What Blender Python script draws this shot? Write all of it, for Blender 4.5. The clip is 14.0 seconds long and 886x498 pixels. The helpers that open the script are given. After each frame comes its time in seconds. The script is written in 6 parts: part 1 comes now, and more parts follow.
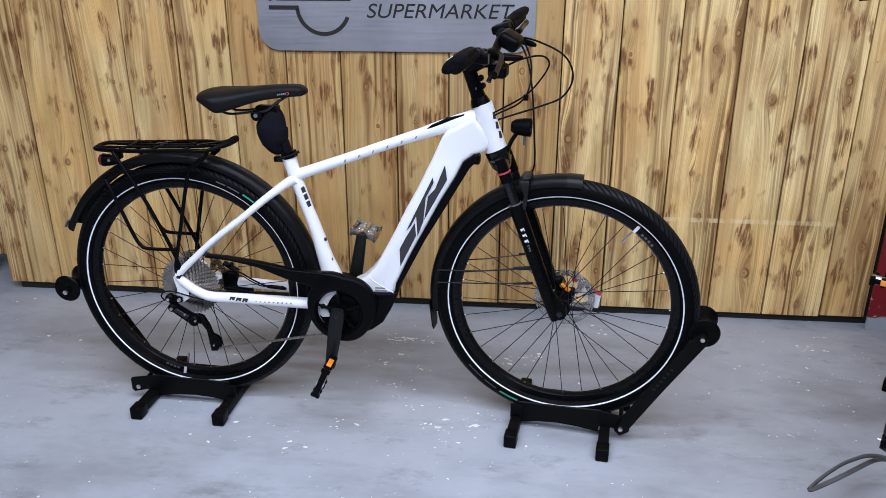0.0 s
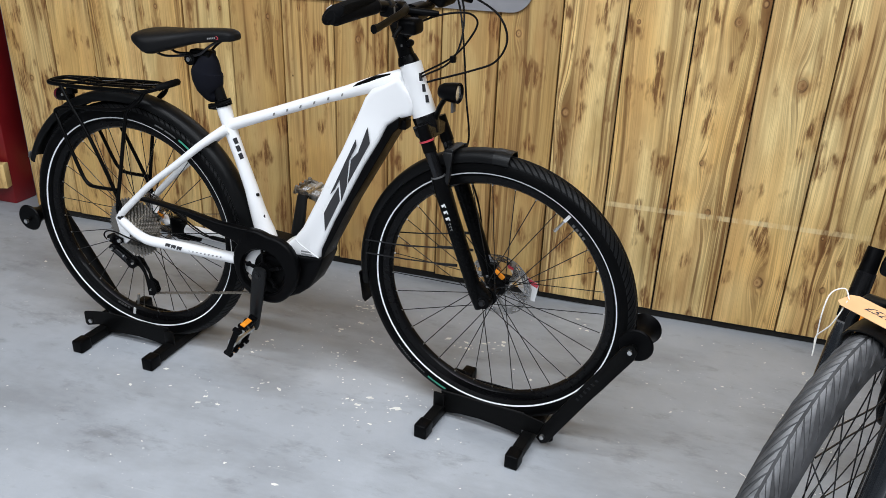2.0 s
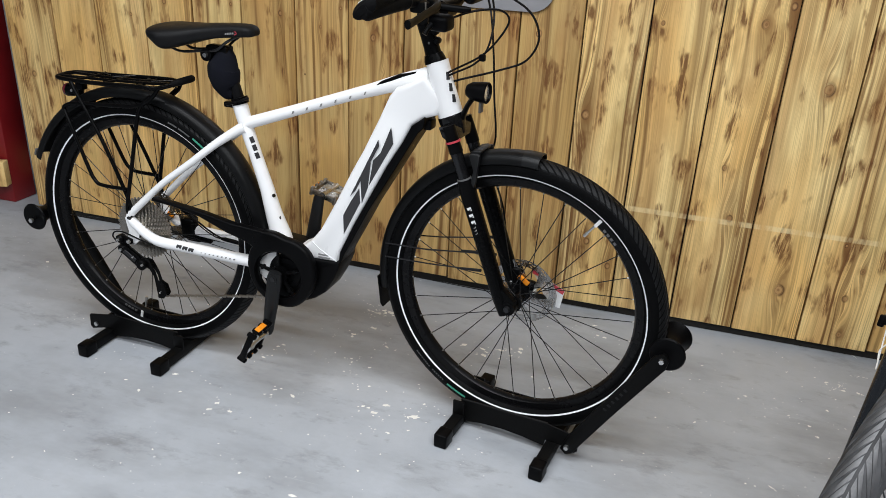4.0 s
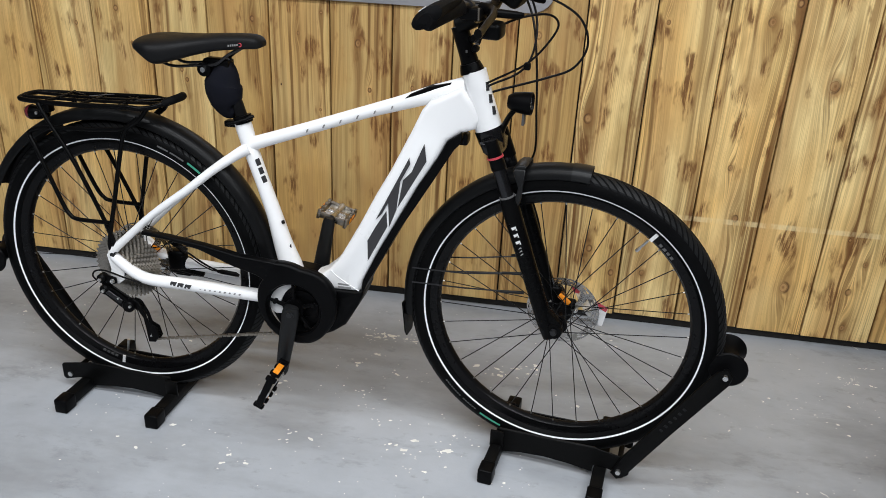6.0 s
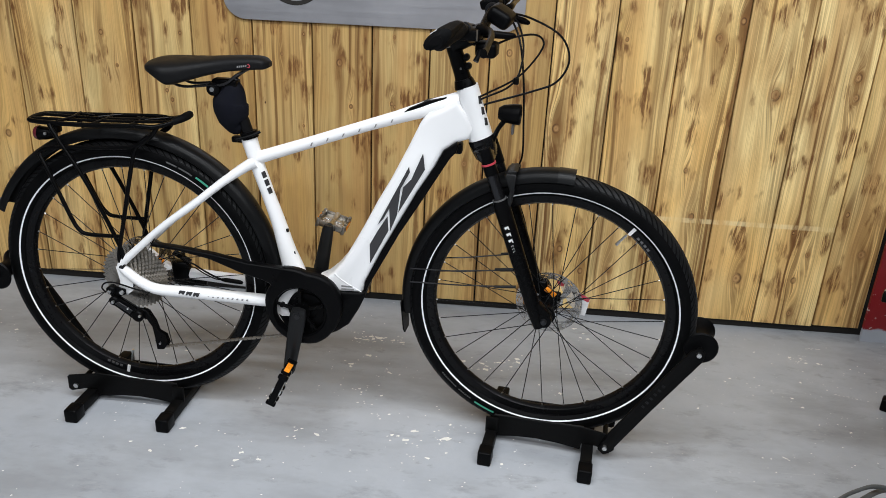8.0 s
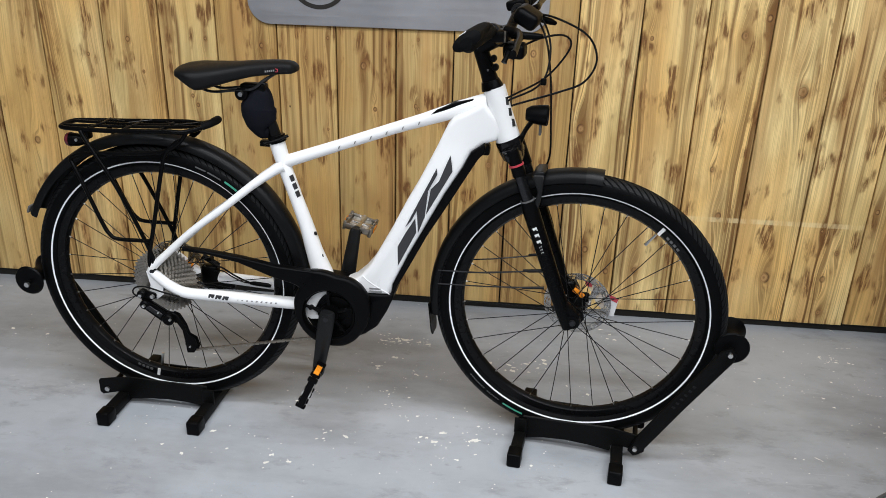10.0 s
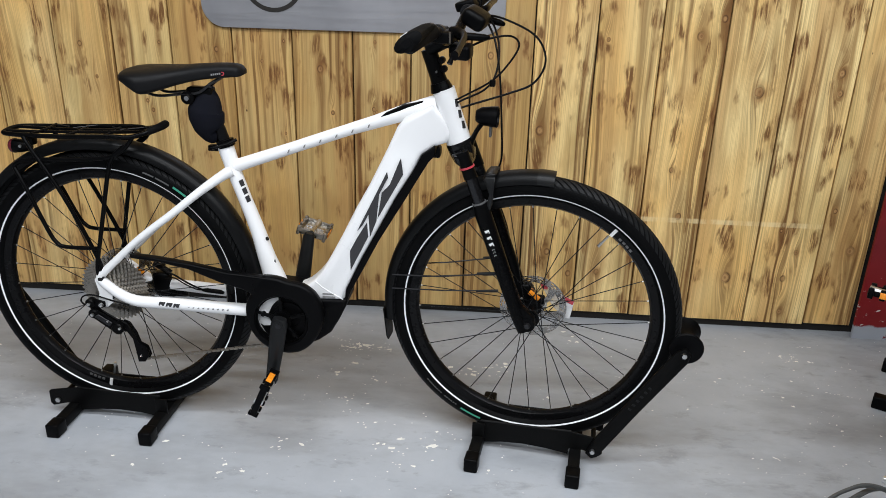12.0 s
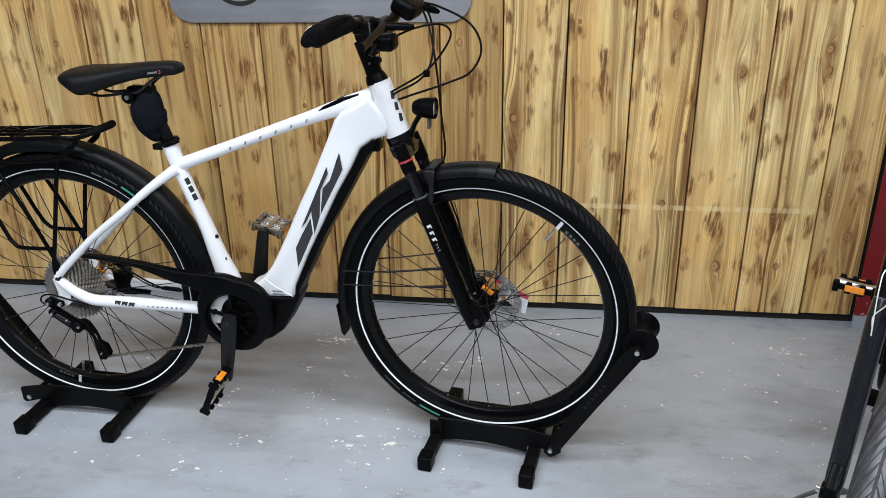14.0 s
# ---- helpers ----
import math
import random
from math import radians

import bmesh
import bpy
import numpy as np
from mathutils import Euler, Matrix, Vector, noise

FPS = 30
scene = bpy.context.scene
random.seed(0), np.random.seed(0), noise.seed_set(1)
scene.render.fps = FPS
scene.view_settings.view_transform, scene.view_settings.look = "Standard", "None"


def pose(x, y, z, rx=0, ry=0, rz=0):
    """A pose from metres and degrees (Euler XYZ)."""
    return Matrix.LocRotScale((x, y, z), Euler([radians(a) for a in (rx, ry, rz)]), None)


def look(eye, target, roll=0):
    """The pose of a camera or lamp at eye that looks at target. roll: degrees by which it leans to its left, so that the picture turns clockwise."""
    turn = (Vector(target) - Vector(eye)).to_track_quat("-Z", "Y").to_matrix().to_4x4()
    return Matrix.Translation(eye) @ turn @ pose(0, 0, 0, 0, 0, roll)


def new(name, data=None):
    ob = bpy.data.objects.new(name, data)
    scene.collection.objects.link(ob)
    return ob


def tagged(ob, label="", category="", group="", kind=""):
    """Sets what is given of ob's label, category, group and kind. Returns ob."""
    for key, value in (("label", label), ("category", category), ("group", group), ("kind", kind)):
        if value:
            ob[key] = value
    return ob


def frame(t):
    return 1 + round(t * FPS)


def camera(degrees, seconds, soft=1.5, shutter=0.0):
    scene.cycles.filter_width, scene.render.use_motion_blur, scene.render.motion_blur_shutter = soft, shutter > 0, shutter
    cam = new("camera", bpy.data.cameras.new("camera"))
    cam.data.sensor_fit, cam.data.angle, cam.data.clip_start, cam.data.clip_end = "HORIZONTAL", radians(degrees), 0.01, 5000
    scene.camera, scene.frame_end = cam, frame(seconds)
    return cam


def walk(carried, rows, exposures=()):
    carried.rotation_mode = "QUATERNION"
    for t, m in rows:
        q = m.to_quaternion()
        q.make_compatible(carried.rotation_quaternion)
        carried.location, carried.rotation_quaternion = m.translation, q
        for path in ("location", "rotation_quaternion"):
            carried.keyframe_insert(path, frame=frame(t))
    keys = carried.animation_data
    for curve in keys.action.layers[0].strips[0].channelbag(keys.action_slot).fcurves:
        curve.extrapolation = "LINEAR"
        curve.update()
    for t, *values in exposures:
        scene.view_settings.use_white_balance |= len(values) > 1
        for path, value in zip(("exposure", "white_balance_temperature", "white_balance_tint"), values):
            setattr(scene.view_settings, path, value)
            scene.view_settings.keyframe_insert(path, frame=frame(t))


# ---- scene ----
cam = camera(59.5, 14.0, soft=0.75)
PATH = [
    (0, (0.032, 0.013, 1.367), (-0.155, 1.869, 0.645), 0.0),
    (0.5, (0.151, -0.018, 1.364), (-0.109, 1.821, 0.623), 0.2),
    (1, (0.248, 0.119, 1.351), (-0.074, 1.946, 0.605), -0.3),
    (1.5, (0.37, 0.257, 1.356), (-0.024, 2.058, 0.579), 0.6),
    (2, (0.583, 0.298, 1.336), (0.048, 2.046, 0.523), 2.0),
    (2.5, (0.673, 0.303, 1.346), (0.075, 2.031, 0.538), 2.1),
    (2.7, (0.687, 0.319, 1.338), (0.083, 2.046, 0.53), 2.2),
    (4.8, (0.347, 0.332, 1.31), (-0.086, 2.108, 0.499), 3.4),
    (5, (0.329, 0.348, 1.322), (-0.089, 2.122, 0.499), 3.5),
    (5.5, (0.23, 0.408, 1.299), (-0.133, 2.199, 0.488), 3.8),
    (6, (0.13, 0.405, 1.3), (-0.138, 2.217, 0.496), 2.8),
    (6.5, (0.024, 0.272, 1.306), (-0.117, 2.092, 0.489), 2.1),
    (7, (0.001, 0.225, 1.313), (-0.099, 2.05, 0.501), 2.7),
    (7.5, (0.003, 0.227, 1.317), (-0.102, 2.064, 0.534), 2.9),
    (8, (0.005, 0.224, 1.322), (-0.11, 2.071, 0.563), 2.7),
    (8.5, (-0.005, 0.22, 1.32), (-0.133, 2.064, 0.556), 2.2),
    (8.7, (-0.025, 0.22, 1.326), (-0.171, 2.06, 0.556), 2.1),
    (10.8, (-0.01, 0.225, 1.314), (-0.17, 2.077, 0.576), 1.6),
    (11, (0.003, 0.229, 1.312), (-0.142, 2.083, 0.578), 1.7),
    (11.5, (0.029, 0.238, 1.311), (-0.092, 2.092, 0.572), 1.7),
    (12, (0.051, 0.246, 1.315), (-0.063, 2.098, 0.569), 1.5),
    (12.5, (0.079, 0.249, 1.325), (-0.041, 2.101, 0.58), 1.5),
    (13, (0.139, 0.268, 1.321), (-0.002, 2.116, 0.568), 0.9),
    (13.5, (0.239, 0.295, 1.327), (0.05, 2.13, 0.555), 0.1),
    (14, (0.32, 0.328, 1.323), (0.065, 2.15, 0.539), -1.1),
]
walk(cam, [(t, look(eye, target, roll)) for t, eye, target, roll in PATH],
     exposures=[(0.0, 0.0, 5550, 19), (0.5, 0.0, 5750, 15), (1.0, 0.0, 5850, 13), (2.0, 0.0, 6100, 12), (2.6, 0.0, 6300, 12), (11.2, 0.0, 6300, 12), (13.0, 0.0, 6140, 12), (14.0, 0.0, 6000, 12)])

# ---------------------------------------------------------------- light
world = bpy.data.worlds.new("World")
scene.world = world
world.use_nodes = True
world.node_tree.nodes["Background"].inputs[0].default_value = (0.55, 0.57, 0.6, 1)
world.node_tree.nodes["Background"].inputs[1].default_value = 0.12


def area_lamp(name, x, y, z, sx, sy, watts, colour=(0.97, 1.0, 1.0)):
    d = bpy.data.lights.new(name, "AREA")
    d.shape, d.size, d.size_y, d.energy, d.color = "RECTANGLE", sx, sy, watts, colour
    ob = new(name, d)
    ob.location = (x, y, z)
    return ob


# rows of ceiling tubes over the shop floor
area_lamp("ceiling_tube_lamp", 0.2, 1.0, 3.15, 4.6, 0.16, 88)
area_lamp("ceiling_tube_lamp", 0.2, -0.5, 3.15, 4.6, 0.16, 99)
area_lamp("ceiling_tube_lamp", 0.2, -1.9, 3.15, 4.6, 0.16, 77)


# ---------------------------------------------------------------- materials
class Nodes:
    """A short way to write a node material."""

    def __init__(self, name):
        self.mat = bpy.data.materials.new(name)
        self.mat.use_nodes = True
        self.t = self.mat.node_tree
        self.b = self.t.nodes["Principled BSDF"]

    def node(self, kind):
        return self.t.nodes.new(kind)

    def link(self, a, b):
        self.t.links.new(a, b)

    def put(self, value, socket):
        if hasattr(value, "is_output"):
            self.link(value, socket)
        else:
            socket.default_value = value

    def math(self, op, a, b=0.0, c=0.0, clamp=False):
        n = self.node("ShaderNodeMath")
        n.operation, n.use_clamp = op, clamp
        for i, v in enumerate((a, b, c)):
            self.put(v, n.inputs[i])
        return n.outputs[0]

    def coords(self):
        return self.node("ShaderNodeTexCoord").outputs["Object"]

    def place(self, vec, scale=(1, 1, 1), loc=(0, 0, 0), rot=(0, 0, 0)):
        n = self.node("ShaderNodeMapping")
        self.put(vec, n.inputs[0])
        self.put(loc, n.inputs[1])
        self.put(rot, n.inputs[2])
        self.put(scale, n.inputs[3])
        return n.outputs[0]

    def noise(self, vec, scale, detail=4.0, rough=0.55, distort=0.0):
        n = self.node("ShaderNodeTexNoise")
        self.link(vec, n.inputs["Vector"])
        n.inputs["Scale"].default_value = scale
        n.inputs["Detail"].default_value = detail
        n.inputs["Roughness"].default_value = rough
        n.inputs["Distortion"].default_value = distort
        return n.outputs[0]

    def ramp(self, fac, lo, hi, a=0.0, b=1.0):
        n = self.node("ShaderNodeMapRange")
        n.inputs[1].default_value, n.inputs[2].default_value = lo, hi
        n.inputs[3].default_value, n.inputs[4].default_value = a, b
        self.link(fac, n.inputs[0])
        return n.outputs[0]

    def mix(self, fac, a, b, mode="MIX"):
        n = self.node("ShaderNodeMix")
        n.data_type, n.blend_type = "RGBA", mode
        self.put(fac, n.inputs[0])
        self.put(a if hasattr(a, "is_output") else (*a, 1), n.inputs[6])
        self.put(b if hasattr(b, "is_output") else (*b, 1), n.inputs[7])
        return n.outputs[2]

    def bump(self, height, strength=0.3, distance=0.01):
        n = self.node("ShaderNodeBump")
        n.inputs["Strength"].default_value = strength
        n.inputs["Distance"].default_value = distance
        self.link(height, n.inputs["Height"])
        self.link(n.outputs[0], self.b.inputs["Normal"])

    def set(self, **kw):
        for k, v in kw.items():
            self.put(v, self.b.inputs[k.replace("_", " ")])
        return self.mat


def surface(name, colour, rough=0.5, metal=0.0, vary=0.12, grain=40.0, bump=0.05, coat=0.0, spec=0.5, wear=0.1):
    """A plain material with fine grain, slow tone changes and uneven gloss."""
    n = Nodes(name)
    v = n.coords()
    fine, slow = n.noise(v, grain * 6, 3), n.noise(v, grain * 0.25, 4)
    dark = tuple(c * (1 - vary) for c in colour)
    light = tuple(min(1, c * (1 + vary)) for c in colour)
    col = n.mix(n.ramp(slow, 0.3, 0.7), dark, light)
    r = n.math("ADD", n.ramp(slow, 0.3, 0.7, rough - wear, rough + wear), n.ramp(fine, 0.3, 0.7, -0.04, 0.04), clamp=True)
    n.bump(fine, bump, 0.002)
    n.set(Base_Color=col, Roughness=r, Metallic=metal)
    n.b.inputs["Coat Weight"].default_value = coat
    n.b.inputs["Coat Roughness"].default_value = 0.12
    n.b.inputs["Specular IOR Level"].default_value = spec
    return n.mat


M_WHITE = surface("white_frame_paint", (0.88, 0.88, 0.88), 0.36, vary=0.015, grain=10, bump=0.01, coat=0.25)
M_FRAME2 = surface("anthracite_frame_paint", (0.014, 0.016, 0.019), 0.24, vary=0.1, grain=10, bump=0.01, coat=0.5)
M_BLACK = surface("satin_black_paint", (0.0022, 0.0022, 0.0024), 0.32, vary=0.12, grain=20, bump=0.03, spec=0.07)
M_GLOSS = surface("gloss_black_paint", (0.004, 0.004, 0.0044), 0.28, vary=0.1, grain=12, bump=0.01, coat=0.05, spec=0.1)
M_PLASTIC = surface("black_plastic", (0.0022, 0.0022, 0.0025), 0.38, vary=0.15, grain=60, bump=0.08, spec=0.07)
M_RUBBER = surface("tyre_rubber", (0.0024, 0.0025, 0.0027), 0.55, vary=0.2, grain=60, bump=0.12, spec=0.06)
M_TYRE2 = surface("dusty_tyre_rubber", (0.045, 0.045, 0.047), 0.65, vary=0.6, grain=70, bump=0.15, spec=0.2)
M_GRIP = surface("grip_rubber", (0.0035, 0.0036, 0.004), 0.72, vary=0.2, grain=90, bump=0.2, spec=0.08)
M_STAND = surface("black_powder_coat", (0.0028, 0.0028, 0.0028), 0.45, vary=0.2, grain=50, bump=0.1, spec=0.1)
M_SADDLE = surface("black_saddle_vinyl", (0.007, 0.007, 0.0075), 0.5, vary=0.15, grain=70, bump=0.15, spec=0.13)
M_NEOPRENE = surface("navy_black_neoprene", (0.004, 0.0045, 0.008), 0.9, vary=0.15, grain=90, bump=0.2, spec=0.15)
M_STEEL = surface("bright_steel", (0.6, 0.6, 0.59), 0.3, metal=1.0, vary=0.1, grain=50, bump=0.04)
M_CASSETTE = surface("cassette_steel", (0.33, 0.305, 0.27), 0.34, metal=1.0, vary=0.2, grain=60, bump=0.05)
M_CHAIN = surface("chain_steel", (0.3, 0.27, 0.23), 0.42, metal=1.0, vary=0.3, grain=90, bump=0.1)
M_DARKMETAL = surface("dark_anodised_metal", (0.03, 0.03, 0.032), 0.35, metal=0.7, vary=0.2, grain=50, bump=0.04)
M_SPOKE = surface("black_spoke_steel", (0.015, 0.015, 0.015), 0.3, metal=0.6, vary=0.1, grain=20, bump=0.0)
M_CABLE = surface("black_cable_sheath", (0.006, 0.0055, 0.0055), 0.42, vary=0.1, grain=30, bump=0.02, spec=0.12)
M_DECAL = surface("graphite_decal", (0.03, 0.029, 0.031), 0.4, vary=0.05, grain=20, bump=0.0)
M_PRINT = surface("white_print", (0.75, 0.75, 0.75), 0.5, vary=0.03, grain=20, bump=0.0)
M_GREYPRINT = surface("grey_print", (0.22, 0.22, 0.22), 0.5, vary=0.05, grain=20, bump=0.0)
M_STRIPE = surface("reflective_tyre_stripe", (0.85, 0.86, 0.88), 0.45, vary=0.03, grain=30, bump=0.0)
M_GREEN = surface("green_tyre_print", (0.05, 0.3, 0.2), 0.5, vary=0.1, grain=30, bump=0.0)
M_RED = surface("red_plastic", (0.5, 0.05, 0.07), 0.4, vary=0.1, grain=30, bump=0.0)
M_FAINT = surface("faded_grey_print", (0.09, 0.09, 0.09), 0.5, vary=0.1, grain=40, bump=0.0)
M_BRACKET = surface("satin_grey_alloy", (0.008, 0.0083, 0.0087), 0.38, vary=0.1, grain=40, bump=0.03, spec=0.22)
M_STANCHION = surface("black_anodised_tube", (0.03, 0.03, 0.032), 0.16, metal=0.85, vary=0.05, grain=20, bump=0.0)
M_CROWN = surface("gloss_black_casting", (0.004, 0.004, 0.0044), 0.22, vary=0.1, grain=20, bump=0.03, coat=0.2, spec=0.25)
M_GUARD = surface("satin_mudguard_plastic", (0.0045, 0.0047, 0.005), 0.38, vary=0.15, grain=40, bump=0.03, spec=0.14)
M_DISC = surface("ground_steel_disc", (0.52, 0.515, 0.51), 0.27, metal=1.0, vary=0.15, grain=80, bump=0.05)
M_TREAD = surface("tread_rubber", (0.0055, 0.0057, 0.0062), 0.52, vary=0.25, grain=60, bump=0.1, spec=0.2)
def dusty_tread():
    """Tread rubber, scuffed pale along the crown and dark on the shoulders."""
    n = Nodes("dusty_tread_rubber")
    v = n.coords()
    sep = n.node("ShaderNodeSeparateXYZ")
    n.link(v, sep.inputs[0])
    scuff, fine = n.noise(v, 45, 5, 0.65), n.noise(v, 320, 3)
    crown = n.ramp(n.math("ADD", n.math("ABSOLUTE", sep.outputs[1]), n.math("MULTIPLY", scuff, 0.012)), 0.008, 0.02, 1, 0)
    col = n.mix(n.ramp(scuff, 0.3, 0.7), (0.022, 0.022, 0.024), (0.06, 0.06, 0.062))
    col = n.mix(n.math("MULTIPLY", crown, n.ramp(scuff, 0.32, 0.6, 0.35, 1.0)), col, (0.21, 0.21, 0.215))
    n.bump(fine, 0.2, 0.002)
    return n.set(Base_Color=col, Roughness=0.72)


M_DUSTY = dusty_tread()
M_RUST = surface("copper_print", (0.2, 0.07, 0.035), 0.5, vary=0.2, grain=40, bump=0.0)
M_LAMPRED = surface("dark_red_lens", (0.13, 0.018, 0.026), 0.2, vary=0.1, grain=120, bump=0.2)
M_ORANGE = surface("orange_reflector", (0.9, 0.3, 0.02), 0.25, vary=0.1, grain=200, bump=0.2)
M_PAPER = surface("white_card", (0.75, 0.75, 0.75), 0.7, vary=0.03, grain=40, bump=0.03)
def clear_film():
    n = Nodes("clear_plastic_film")
    crease = n.noise(n.coords(), 60, 4)
    n.bump(crease, 0.5, 0.004)
    n.set(Base_Color=(0.8, 0.8, 0.8, 1), Roughness=n.ramp(crease, 0.3, 0.7, 0.2, 0.4), Alpha=n.ramp(crease, 0.35, 0.65, 0.3, 0.6))
    return n.mat


M_FILM = clear_film()
M_TAG = surface("kraft_price_tag", (0.72, 0.42, 0.2), 0.75, vary=0.06, grain=60, bump=0.06)
M_STRING = surface("white_cotton_string", (0.75, 0.72, 0.66), 0.9, vary=0.06, grain=90, bump=0.2)
M_INK = surface("pen_ink", (0.03, 0.03, 0.05), 0.6, vary=0.05, grain=30, bump=0.0)
M_STRAP = surface("grey_rubber_strap", (0.1, 0.1, 0.095), 0.6, vary=0.2, grain=60, bump=0.1)
M_CHIP = surface("bare_pale_filler", (0.84, 0.82, 0.76), 0.8, vary=0.1, grain=80, bump=0.2)
M_LENS = surface("lamp_lens", (0.75, 0.78, 0.82), 0.12, metal=0.7, vary=0.3, grain=30, bump=0.5)
M_WALLGREY = surface("grey_painted_wall", (0.42, 0.42, 0.42), 0.8, vary=0.06, grain=6, bump=0.08)
# for the unseen walls: dark, so that black parts mirror less light
M_WALLDARK = surface("unseen_dark_wall", (0.13, 0.13, 0.135), 0.75, vary=0.1, grain=6, bump=0.08)
M_CEILING = surface("white_ceiling", (0.7, 0.7, 0.69), 0.85, vary=0.03, grain=6, bump=0.05)
M_GAP = surface("dark_backing_board", (0.02, 0.018, 0.016), 0.85, vary=0.2, grain=20, bump=0.1)


def concrete():
    n = Nodes("grey_floor_paint")
    v = n.coords()
    slow, mid, fine = n.noise(v, 0.9, 5, 0.6), n.noise(v, 5, 5, 0.65), n.noise(v, 130, 3)
    base = n.mix(n.ramp(slow, 0.3, 0.72), (0.380, 0.400, 0.428), (0.463, 0.486, 0.520))
    base = n.mix(n.ramp(mid, 0.35, 0.75, 0, 0.55), base, (0.317, 0.332, 0.357))
    # scuffs drawn out along the floor
    scuff = n.noise(n.place(v, (2.6, 6, 1), rot=(0, 0, 0.35)), 3.0, 6, 0.72)
    base = n.mix(n.ramp(scuff, 0.58, 0.76, 0, 0.5), base, (0.214, 0.222, 0.234))
    grime = n.noise(n.place(v, (1.2, 2.6, 1), (7, 3, 0)), 1.3, 5, 0.65)
    base = n.mix(n.ramp(grime, 0.46, 0.68, 0, 0.65), base, (0.234, 0.240, 0.248))
    # small pale chips in loose clusters
    spot = n.noise(n.place(v, (1, 1.7, 1)), 46, 2, 0.5)
    where = n.noise(v, 2.3, 3, 0.6)
    chip = n.math("MULTIPLY", n.ramp(spot, 0.715, 0.735), n.ramp(where, 0.5, 0.62))
    # dark rubbed smudges and faint hairline scratches
    smudge = n.noise(n.place(v, (1.6, 3.4, 1), (2, 9, 0), (0, 0, 0.2)), 2.2, 6, 0.7)
    base = n.mix(n.ramp(smudge, 0.57, 0.72, 0, 0.6), base, (0.166, 0.168, 0.171))
    blot = n.noise(n.place(v, (1, 1.5, 1), (5, 1, 0)), 11, 5, 0.7)
    base = n.mix(n.ramp(blot, 0.62, 0.72, 0, 0.45), base, (0.195, 0.195, 0.197))
    scratch = n.noise(n.place(v, (3, 90, 1), (1, 4, 0), (0, 0, 0.5)), 1.0, 3, 0.6)
    base = n.mix(n.math("MULTIPLY", n.ramp(scratch, 0.66, 0.7, 0, 0.35), n.ramp(where, 0.45, 0.6)), base, (0.536, 0.550, 0.559))
    col = n.mix(chip, base, (0.643, 0.650, 0.642))
    n.bump(n.math("SUBTRACT", fine, n.math("MULTIPLY", chip, 2.0)), 0.12, 0.003)
    n.set(Base_Color=col, Roughness=n.math("ADD", n.ramp(mid, 0.3, 0.7, 0.34, 0.5), n.math("MULTIPLY", chip, 0.3)))
    n.b.inputs["Specular IOR Level"].default_value = 0.35
    return n.mat


